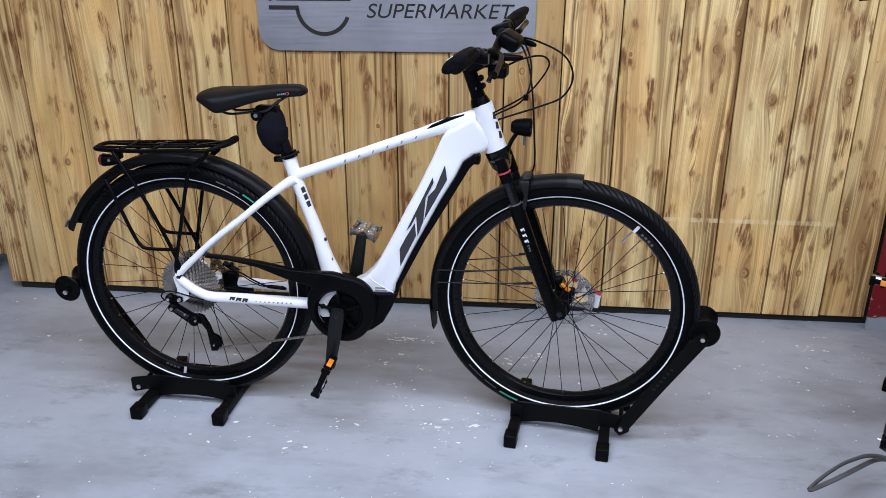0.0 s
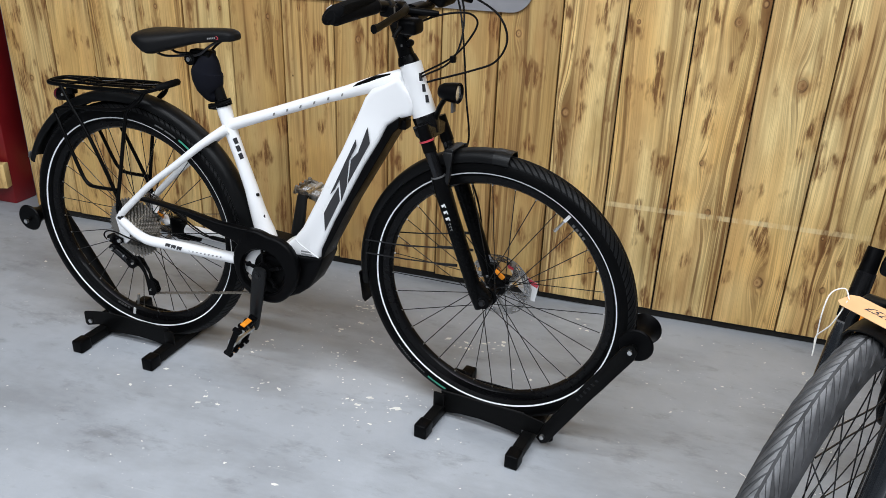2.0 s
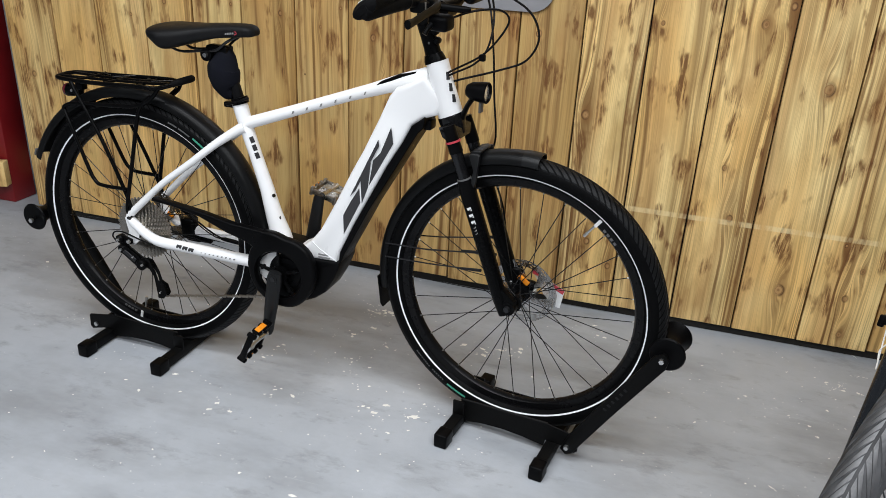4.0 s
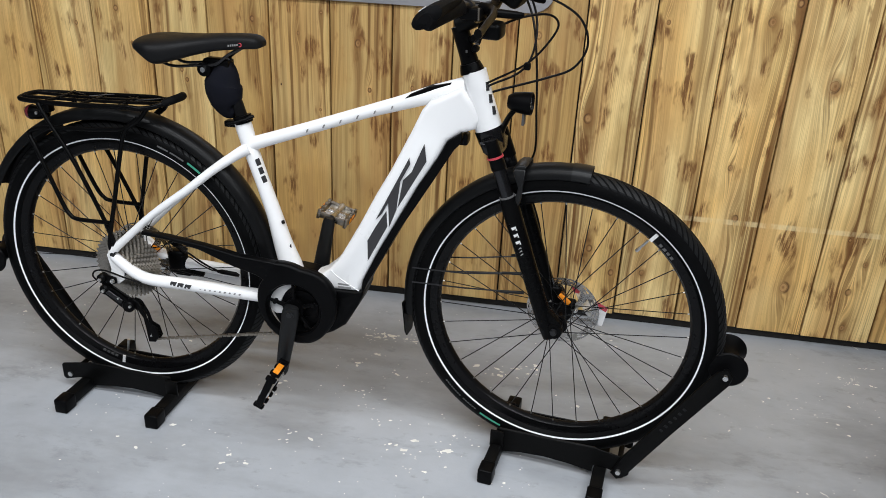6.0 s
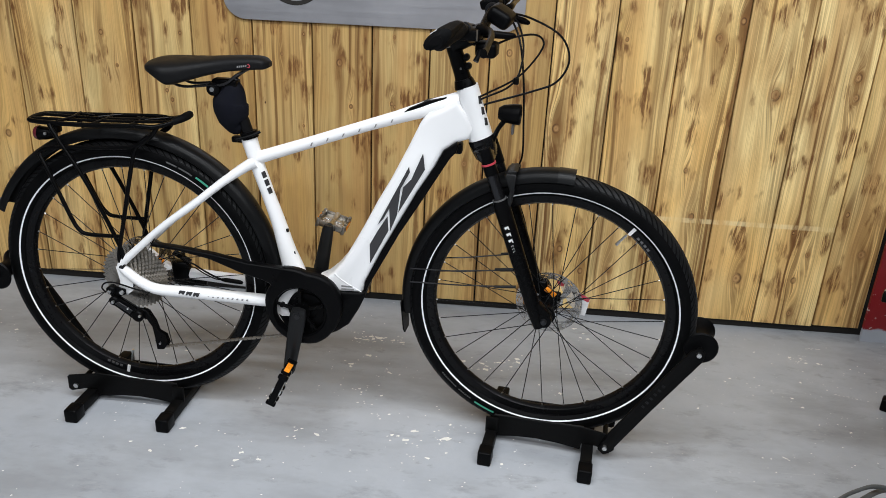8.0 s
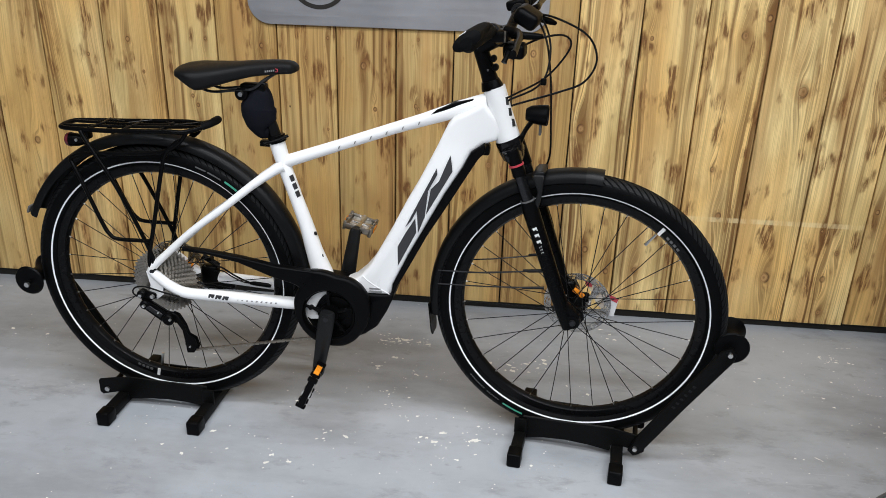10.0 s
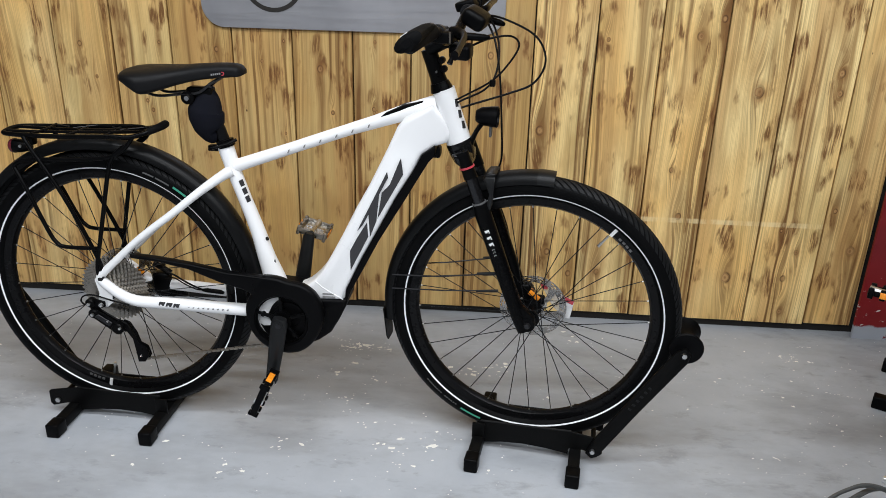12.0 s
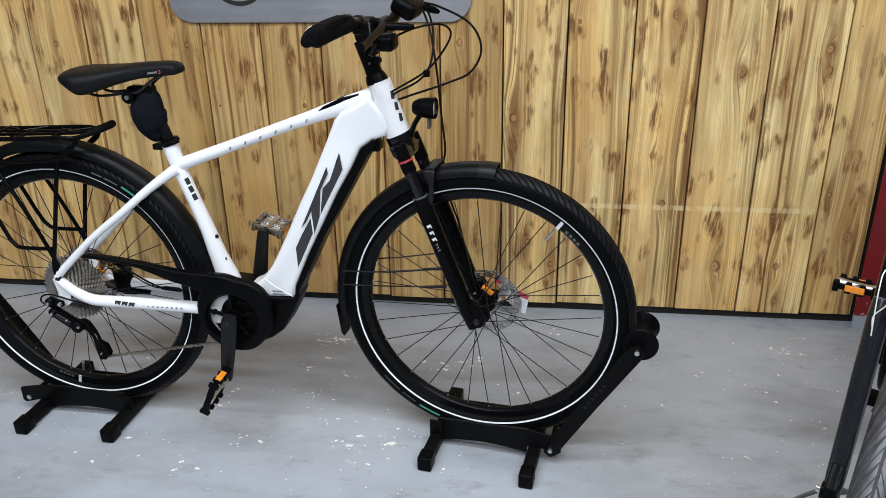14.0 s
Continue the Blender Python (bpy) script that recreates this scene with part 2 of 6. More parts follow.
def scorched_wood(name, seed, knots, tone=0.0, burn=0.5, mid=0.0, half=0.1, scraped=False):
    """Flamed pine plank. The grain follows a field that bends round each knot (x, z, size) of the plank."""
    n = Nodes(name)
    rnd = random.Random(seed)
    v = n.coords()
    s = n.node("ShaderNodeSeparateXYZ")
    n.link(v, s.inputs[0])
    x, z = s.outputs[0], s.outputs[2]
    shift = (rnd.uniform(0, 50), rnd.uniform(0, 50), rnd.uniform(0, 50))
    warp = n.noise(n.place(v, (2.2, 1, 0.5), shift), 1.5, 2, 0.5)
    wobble = n.noise(n.place(v, (9, 1, 2.4), shift), 2.2, 3, 0.55)
    field = n.math("ADD", x, n.math("MULTIPLY", warp, rnd.uniform(0.06, 0.13)))
    field = n.math("ADD", field, n.math("MULTIPLY", wobble, 0.008))
    core = rim = halo = singe = year = None
    for kx, kz, size in knots:
        dx = n.math("DIVIDE", n.math("SUBTRACT", x, kx), 0.03 * size)
        dz = n.math("DIVIDE", n.math("SUBTRACT", z, kz), 0.1 * size)
        d2 = n.math("ADD", n.math("MULTIPLY", dx, dx), n.math("MULTIPLY", dz, dz))
        g = n.math("EXPONENT", n.math("MULTIPLY", d2, -1.0))
        field = n.math("ADD", field, n.math("MULTIPLY", g, n.math("ADD", n.math("MULTIPLY", n.math("SUBTRACT", x, kx), -0.8), 0.014 * size)))
        ex = n.math("DIVIDE", n.math("SUBTRACT", x, kx), 0.0115 * size)
        ez = n.math("DIVIDE", n.math("SUBTRACT", z, kz), 0.0145 * size)
        e2 = n.math("ADD", n.math("ADD", n.math("MULTIPLY", ex, ex), n.math("MULTIPLY", ez, ez)), n.math("MULTIPLY", n.math("SUBTRACT", wobble, 0.3), 1.6))
        disc = n.ramp(e2, 0.75, 1.5, 1, 0)
        edge = n.math("MULTIPLY", n.math("SUBTRACT", n.ramp(e2, 1.25, 2.1, 1, 0), n.ramp(e2, 0.8, 1.3, 1, 0)), n.ramp(n.math("SUBTRACT", wobble, n.math("MULTIPLY", ex, 0.1 * rnd.choice((-1, 1)))), 0.4, 0.6, 0.25, 1.0))
        glow = n.math("SUBTRACT", n.ramp(e2, 1.6, 6.5, 1, 0), n.ramp(e2, 1.0, 1.8, 1, 0))
        core = disc if core is None else n.math("MAXIMUM", core, disc)
        rim = edge if rim is None else n.math("MAXIMUM", rim, edge)
        halo = glow if halo is None else n.math("MAXIMUM", halo, glow)
        wide = n.math("EXPONENT", n.math("MULTIPLY", n.math("ADD", n.math("MULTIPLY", n.math("MULTIPLY", dx, dx), 1.6), n.math("MULTIPLY", n.math("MULTIPLY", dz, dz), 0.45)), -1.0))
        singe = wide if singe is None else n.math("MAXIMUM", singe, wide)
        loop = n.math("MULTIPLY", disc, n.math("SINE", n.math("MULTIPLY", n.math("SQRT", n.math("MAXIMUM", e2, 0.0)), 15.0)))
        year = loop if year is None else n.math("ADD", year, loop)
    join_ = n.node("ShaderNodeCombineXYZ")
    n.link(field, join_.inputs[0])
    n.link(z, join_.inputs[2])
    grain = join_.outputs[0]
    slow = n.noise(n.place(v, (5, 1, 2.2), shift), 1.0, 2, 0.5)
    tint = n.noise(n.place(grain, (16, 1, 0.4), shift), 1.0, 3, 0.5)
    band = n.noise(n.place(grain, (34, 1, 0.55), (shift[2], 0, shift[1])), 1.0, 3, 0.5)
    coarse = rnd.random() ** 1.5
    quiet = n.noise(n.place(v, (9, 1, 0.9), (shift[0], 0, shift[1])), 1.0, 2, 0.5)
    # the heart of a plank is paler, the straight grain runs along its sides
    off = n.math("DIVIDE", n.math("ABSOLUTE", n.math("SUBTRACT", x, mid + rnd.uniform(-0.35, 0.35) * half)), half)
    sides = n.ramp(n.math("ADD", off, n.math("MULTIPLY", warp, 0.5)), 0.5, 1.1, 0.1, 1.0)
    lively = n.math("MULTIPLY", n.ramp(quiet, 0.44, 0.6, 0.1, 1.0), sides)
    streak = n.noise(n.place(grain, (95, 1, 1.1), shift), 1.0, 3, 0.55)
    fibre = n.noise(n.place(grain, (420, 40, 5), shift), 1.0, 2, 0.6)
    rings = n.math("SINE", n.math("MULTIPLY", field, 2 * math.pi * rnd.uniform(24, 40)))
    # pale sapwood, yellow to amber along the length; a higher tone darkens both
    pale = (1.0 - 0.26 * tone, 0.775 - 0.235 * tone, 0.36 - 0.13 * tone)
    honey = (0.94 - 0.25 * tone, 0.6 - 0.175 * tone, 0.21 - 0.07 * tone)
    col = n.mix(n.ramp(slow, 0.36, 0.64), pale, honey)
    col = n.mix(n.ramp(tint, 0.48, 0.68, 0, 0.7), col, (0.58, 0.335, 0.125))
    blush = n.noise(n.place(v, (9, 1, 3.2), (shift[1], 0, shift[2])), 1.0, 3, 0.55)
    col = n.mix(n.ramp(blush, 0.53, 0.7, 0, 0.65), col, (0.48, 0.265, 0.09))
    olive = n.noise(n.place(v, (7, 1, 1.7), (shift[2], 0, shift[0])), 1.0, 3, 0.55)
    col = n.mix(n.ramp(olive, 0.52, 0.68, 0, 0.42), col, (0.47 - 0.06 * tone, 0.34 - 0.05 * tone, 0.115))
    # brown late wood in straight bands and thin lines
    col = n.mix(n.math("MULTIPLY", n.ramp(band, 0.54, 0.66, 0, 0.6), n.ramp(off, 0.2, 0.9, 0.4, 1.0)), col, (0.42, 0.25, 0.085))
    late = n.math("MULTIPLY", n.ramp(rings, -0.2, 0.95), n.ramp(slow, 0.42, 0.6, 0.15 + 0.35 * coarse, 0.5 + 0.35 * coarse))
    late = n.math("MULTIPLY", late, lively)
    col = n.mix(late, col, (0.37, 0.205, 0.066))
    col = n.mix(n.math("MULTIPLY", lively, n.ramp(streak, 0.47, 0.58, 0, 0.7 + 0.3 * coarse)), col, (0.22, 0.115, 0.036))
    hair = n.noise(n.place(grain, (230, 1, 1.6), (shift[0], 0, shift[2])), 1.0, 2, 0.5)
    col = n.mix(n.math("MULTIPLY", sides, n.math("MULTIPLY", n.ramp(hair, 0.53, 0.59, 0, 0.68), n.ramp(quiet, 0.42, 0.6, 0.25, 1.0))), col, (0.21, 0.105, 0.032))
    col = n.mix(n.ramp(fibre, 0.48, 0.66, 0, 0.4), col, (0.42, 0.25, 0.09))
    # long sweeps where the flame caught the late wood
    where = n.noise(n.place(grain, (12, 1, 1.1), (shift[1], 0, shift[0])), 1.0, 2, 0.5)
    sweep = n.math("MULTIPLY", n.ramp(where, 0.52, 0.62), n.math("ADD", n.ramp(rings, 0.0, 0.9, 0, 0.6), n.ramp(streak, 0.44, 0.56, 0.05, 0.5)), clamp=True)
    col = n.mix(n.math("MULTIPLY", sweep, 0.6 + 0.4 * burn), col, (0.16, 0.07, 0.02))
    # scorched patches and short burnt dashes inside them
    group = n.noise(n.place(v, (17, 1, 7.5), (shift[2], 0, shift[1])), 1.0, 3, 0.5)
    dash = n.noise(n.place(grain, (120, 1, 11), shift), 1.0, 4, 0.65)
    patch = n.math("MULTIPLY", n.ramp(group, 0.55 - 0.03 * burn, 0.72 - 0.03 * burn), n.ramp(dash, 0.35, 0.6, 0.35, 1.0))
    col = n.mix(n.math("MULTIPLY", patch, 0.7), col, (0.38, 0.175, 0.052))
    lick = n.math("MULTIPLY", n.ramp(group, 0.575 - 0.03 * burn, 0.66 - 0.03 * burn), n.ramp(dash, 0.43, 0.56))
    col = n.mix(n.math("MULTIPLY", lick, 0.8), col, (0.12, 0.043, 0.012))
    pin = n.node("ShaderNodeTexVoronoi")
    n.link(n.place(v, (8, 1, 5.0), shift), pin.inputs["Vector"])
    pin.inputs["Scale"].default_value = 1.0
    sep2 = n.node("ShaderNodeSeparateColor")
    n.link(pin.outputs["Color"], sep2.inputs[0])
    pins = n.math("MULTIPLY", n.ramp(pin.outputs["Distance"], 0.014, 0.028, 1, 0), n.ramp(sep2.outputs[1], 0.7, 0.72))
    col = n.mix(n.math("MULTIPLY", pins, 0.95), col, (0.05, 0.02, 0.008))
    if knots:
        col = n.mix(n.math("MULTIPLY", halo, 0.6), col, n.mix(n.ramp(rings, -0.3, 0.6), (0.7, 0.42, 0.15), (0.33, 0.155, 0.05)))
        col = n.mix(n.math("MULTIPLY", singe, n.math("MAXIMUM", n.ramp(hair, 0.47, 0.56, 0, 0.7), n.ramp(streak, 0.47, 0.58, 0, 0.65))), col, (0.2, 0.095, 0.028))
        col = n.mix(n.math("MULTIPLY", core, 0.88), col, n.mix(n.ramp(dash, 0.35, 0.6), (0.5, 0.29, 0.115), (0.3, 0.15, 0.055)))
        col = n.mix(n.ramp(year, 0.1, 0.9, 0, 0.6), col, (0.2, 0.09, 0.03))
        col = n.mix(n.math("MULTIPLY", rim, 0.95, clamp=True), col, (0.08, 0.03, 0.011))
    if scraped:
        worn = n.noise(n.place(v, (30, 1, 8), shift), 1.0, 4, 0.65)
        line = n.math("MULTIPLY", n.ramp(z, 0.402, 0.405), n.ramp(z, 0.418, 0.423, 1, 0))
        col = n.mix(n.math("MULTIPLY", line, n.ramp(worn, 0.4, 0.6, 0.05, 0.6)), col, (0.9, 0.73, 0.4))
    n.bump(n.math("ADD", n.math("MULTIPLY", streak, 0.8), fibre), 0.3, 0.002)
    n.set(Base_Color=col, Roughness=n.ramp(fibre, 0.3, 0.7, 0.42, 0.6))
    n.b.inputs["Specular IOR Level"].default_value = 0.3
    return n.mat


def chipped_red(chipped=True):
    n = Nodes("chipped_red_paint" if chipped else "plain_red_paint")
    v = n.coords()
    s = n.node("ShaderNodeSeparateXYZ")
    n.link(v, s.inputs[0])
    slow = n.noise(v, 4, 4)
    col = n.mix(n.ramp(slow, 0.3, 0.7), (0.19, 0.007, 0.01), (0.26, 0.012, 0.014))
    chips = n.noise(n.place(v, (1, 1, 2.0)), 38, 3, 0.6)
    low = n.ramp(s.outputs[2], 0.1, 0.5, 0.62, 0.74)
    chip = n.ramp(n.math("SUBTRACT", chips, low), 0.0, 0.02)
    if chipped:
        col = n.mix(chip, col, (0.6, 0.58, 0.56))
    foot = n.ramp(n.math("ADD", s.outputs[2], n.math("MULTIPLY", n.noise(v, 25, 3), 0.03)), 0.062, 0.068, 1, 0)
    worn = n.ramp(n.noise(v, 30, 3, 0.7), 0.62, 0.66)
    if chipped:
        col = n.mix(foot, col, n.mix(worn, (0.38, 0.4, 0.44), (0.16, 0.02, 0.025)))
    n.bump(chips, 0.1, 0.004)
    n.set(Base_Color=col, Roughness=n.ramp(slow, 0.3, 0.7, 0.35, 0.5))
    return n.mat


def brushed_steel():
    n = Nodes("brushed_sign_steel")
    v = n.coords()
    brush = n.noise(n.place(v, (3, 1, 160)), 1.0, 4)
    cloud = n.noise(v, 5, 4)
    col = n.mix(n.ramp(cloud, 0.3, 0.7), (0.38, 0.38, 0.405), (0.48, 0.48, 0.505))
    n.bump(brush, 0.02, 0.001)
    n.set(Base_Color=col, Roughness=n.ramp(brush, 0.3, 0.7, 0.36, 0.5), Metallic=0.75)
    return n.mat


M_FLOOR, M_POST, M_POST2, M_SIGN = concrete(), chipped_red(), chipped_red(False), brushed_steel()


# ---------------------------------------------------------------- geometry: every shape is (verts, faces)
def spline(points, n=8, closed=False):
    """A smooth curve through the points."""
    p = [np.array(q, float) for q in points]
    out = []
    m = len(p)
    for i in range(m if closed else m - 1):
        a = p[(i - 1) % m] if closed or i else 2 * p[0] - p[1]
        b, c = p[i], p[(i + 1) % m]
        d = p[(i + 2) % m] if closed or i + 2 < m else 2 * p[-1] - p[-2]
        for k in range(n):
            t = k / n
            out.append(0.5 * (2 * b + (c - a) * t + (2 * a - 5 * b + 4 * c - d) * t * t + (3 * b - a - 3 * c + d) * t ** 3))
    if not closed:
        out.append(p[-1])
    return [tuple(q) for q in out]


def tube(path, r, seg=12, closed=False, wide=1.0, side=(0, 1, 0)):
    """A round tube along a path; r is one radius or a list of them; wide stretches it along side."""
    p = np.array(path, float)
    n = len(p)
    rr = np.interp(np.linspace(0, 1, n), np.linspace(0, 1, len(r)), r) if hasattr(r, "__len__") else np.full(n, r)
    d = np.gradient(p, axis=0)
    if closed:
        d = np.roll(p, -1, 0) - np.roll(p, 1, 0)
    d /= np.linalg.norm(d, axis=1)[:, None] + 1e-12
    s = np.array(side, float)
    if abs(d[0] @ s) > 0.9:
        s = np.array((0.0, 0, 1)) if abs(d[0][2]) < 0.9 else np.array((1.0, 0, 0))
    V, F = [], []
    for i in range(n):
        s = s - d[i] * (s @ d[i])
        s /= np.linalg.norm(s) + 1e-12
        u = np.cross(d[i], s)
        for k in range(seg):
            a = 2 * math.pi * k / seg
            V.append(tuple(p[i] + rr[i] * (wide * math.cos(a) * s + math.sin(a) * u)))
    for i in range(n if closed else n - 1):
        for k in range(seg):
            a, b = i * seg, (i + 1) % n * seg
            F.append((a + k, a + (k + 1) % seg, b + (k + 1) % seg, b + k))
    if not closed:
        F.append(tuple(range(seg - 1, -1, -1)))
        F.append(tuple((n - 1) * seg + k for k in range(seg)))
    return V, F


def lathe(profile, seg=32, axis="y", closed=False):
    """Turns a profile of (radius, along) round an axis."""
    V, F = [], []
    m = len(profile)
    for k in range(seg):
        a = 2 * math.pi * k / seg
        for r, h in profile:
            c, s = r * math.cos(a), r * math.sin(a)
            V.append({"y": (c, h, s), "x": (h, c, s), "z": (c, s, h)}[axis])
    for k in range(seg):
        for i in range(m if closed else m - 1):
            j = (i + 1) % m
            k2 = (k + 1) % seg
            F.append((k * m + i, k2 * m + i, k2 * m + j, k * m + j))
    return V, F


def from_bm(bm):
    bm.verts.ensure_lookup_table()
    bm.verts.index_update()
    out = [tuple(v.co) for v in bm.verts], [tuple(v.index for v in f.verts) for f in bm.faces]
    bm.free()
    return out


def box(x0, x1, y0, y1, z0, z1, bevel=0.0, seg=2):
    bm = bmesh.new()
    bmesh.ops.create_cube(bm, size=1)
    for v in bm.verts:
        v.co = ((x0 + x1) / 2 + v.co.x * (x1 - x0), (y0 + y1) / 2 + v.co.y * (y1 - y0), (z0 + z1) / 2 + v.co.z * (z1 - z0))
    if bevel:
        bmesh.ops.bevel(bm, geom=bm.edges[:], offset=bevel, segments=seg, affect="EDGES", profile=0.5)
    return from_bm(bm)


def slab(poly, y0, y1, bevel=0.0, seg=2):
    """A plate: an outline of (x, z) given depth along y, with rounded rims."""
    bm = bmesh.new()
    vs = [bm.verts.new((x, y0, z)) for x, z in poly]
    f = bm.faces.new(vs)
    ex = bmesh.ops.extrude_face_region(bm, geom=[f])
    for v in ex["geom"]:
        if isinstance(v, bmesh.types.BMVert):
            v.co.y = y1
    bmesh.ops.recalc_face_normals(bm, faces=bm.faces[:])
    if bevel:
        rim = [e for e in bm.edges if abs(e.verts[0].co.y - e.verts[1].co.y) < 1e-6]
        bmesh.ops.bevel(bm, geom=rim, offset=bevel, segments=seg, affect="EDGES", profile=0.5, clamp_overlap=True)
    return from_bm(bm)


def ring(cx, cz, r0, r1, y0, y1, seg=40, a0=0.0, a1=360.0):
    """A flat ring or a part of one in the x-z plane, with thickness along y."""
    full = a1 - a0 >= 360
    V, F = [], []
    m = seg if full else seg + 1
    for k in range(m):
        a = math.radians(a0 + (a1 - a0) * k / seg)
        for r, y in ((r0, y0), (r1, y0), (r1, y1), (r0, y1)):
            V.append((cx + r * math.cos(a), y, cz + r * math.sin(a)))
    for k in range(seg):
        a, b = 4 * k, 4 * ((k + 1) % m)
        for i in range(4):
            j = (i + 1) % 4
            F.append((a + i, b + i, b + j, a + j))
    if not full:
        F += [(0, 1, 2, 3), (4 * seg + 3, 4 * seg + 2, 4 * seg + 1, 4 * seg)]
    return V, F


def join(*geos):
    V, F = [], []
    for v, f in geos:
        o = len(V)
        V += list(v)
        F += [tuple(i + o for i in q) for q in f]
    return V, F


def turned(geo, m):
    return [tuple(m @ Vector(v)) for v in geo[0]], geo[1]


def mirrored(geo):
    """The same shape on the other side of the bicycle."""
    return [(x, -y, z) for x, y, z in geo[0]], [tuple(reversed(f)) for f in geo[1]]


def mesh_of(name, geo, mat, sharp=38):
    me = bpy.data.meshes.new(name)
    me.from_pydata([tuple(map(float, v)) for v in geo[0]], [], [tuple(map(int, f)) for f in geo[1]])
    bm = bmesh.new()
    bm.from_mesh(me)
    bmesh.ops.recalc_face_normals(bm, faces=bm.faces[:])
    bm.to_mesh(me)
    bm.free()
    me.materials.append(mat)
    me.polygons.foreach_set("use_smooth", [True] * len(me.polygons))
    me.set_sharp_from_angle(angle=math.radians(sharp))
    return me


def part(name, geo, mat, parent, label="", m=None, sharp=38):
    """One mesh object under a thing or under a part; geo may be a ready mesh."""
    ob = new(name, geo if isinstance(geo, bpy.types.Mesh) else mesh_of(name, geo, mat, sharp))
    ob.parent = parent
    if m is not None:
        ob.matrix_basis = m
    if label:
        ob["label"] = label
    return ob


def thing(name, label, category, group="", kind="", geo=None, mat=None, m=None, sharp=38):
    ob = new(name, mesh_of(name, geo, mat, sharp) if geo else None)
    if m is not None:
        ob.matrix_basis = m
    return tagged(ob, label, category, group, kind)


def letters(text, size, depth, shear=0.0, spacing=1.0):
    """Raised writing in the x-z plane, facing -y."""
    cu = bpy.data.curves.new("writing", "FONT")
    cu.body, cu.size, cu.extrude, cu.shear, cu.space_character = text, size, depth, shear, spacing
    ob = bpy.data.objects.new("writing", cu)
    scene.collection.objects.link(ob)
    bpy.context.view_layer.update()
    me = ob.evaluated_get(bpy.context.evaluated_depsgraph_get()).to_mesh()
    V = [(v.co.x, -v.co.z, v.co.y) for v in me.vertices]
    F = [tuple(p.vertices) for p in me.polygons]
    bpy.data.objects.remove(ob)
    bpy.data.curves.remove(cu)
    return V, F


# ---------------------------------------------------------------- the room
WALL = 2.867
thing("floor", "grey painted concrete floor with pale paint chips", "floor", kind="structure",
      geo=box(-5, 4, -3.5, 4.2, -0.12, 0), mat=M_FLOOR)
thing("ceiling", "plain white shop ceiling", "ceiling", kind="structure", geo=box(-5, 4, -3.5, 4.2, 3.3, 3.42), mat=M_CEILING)
# south, west and east walls are unseen; their darkness only tames reflections
thing("wall_south", "plain unseen wall, kept dark to deepen reflections", "wall", kind="structure", geo=box(-5, 4, -3.62, -3.5, 0, 3.3), mat=M_WALLDARK)
thing("wall_west", "plain unseen wall, kept dark to deepen reflections", "wall", kind="structure", geo=box(-5.12, -5, -3.5, 4.2, 0, 3.3), mat=M_WALLDARK)
thing("wall_east", "plain unseen wall, kept dark to deepen reflections", "wall", kind="structure", geo=box(4, 4.12, -3.5, 4.2, 0, 3.3), mat=M_WALLDARK)
thing("wall_back", "plain grey painted wall beyond the plank partition", "wall", kind="structure", geo=box(-5, 4, 4.2, 4.32, 0, 3.3), mat=M_WALLGREY)
partition = thing("wall_north", "partition of upright scorched pine planks", "wall", kind="structure",
                  geo=box(-2.09, 3.2, WALL + 0.024, WALL + 0.07, 0.0, 3.0), mat=M_GAP)


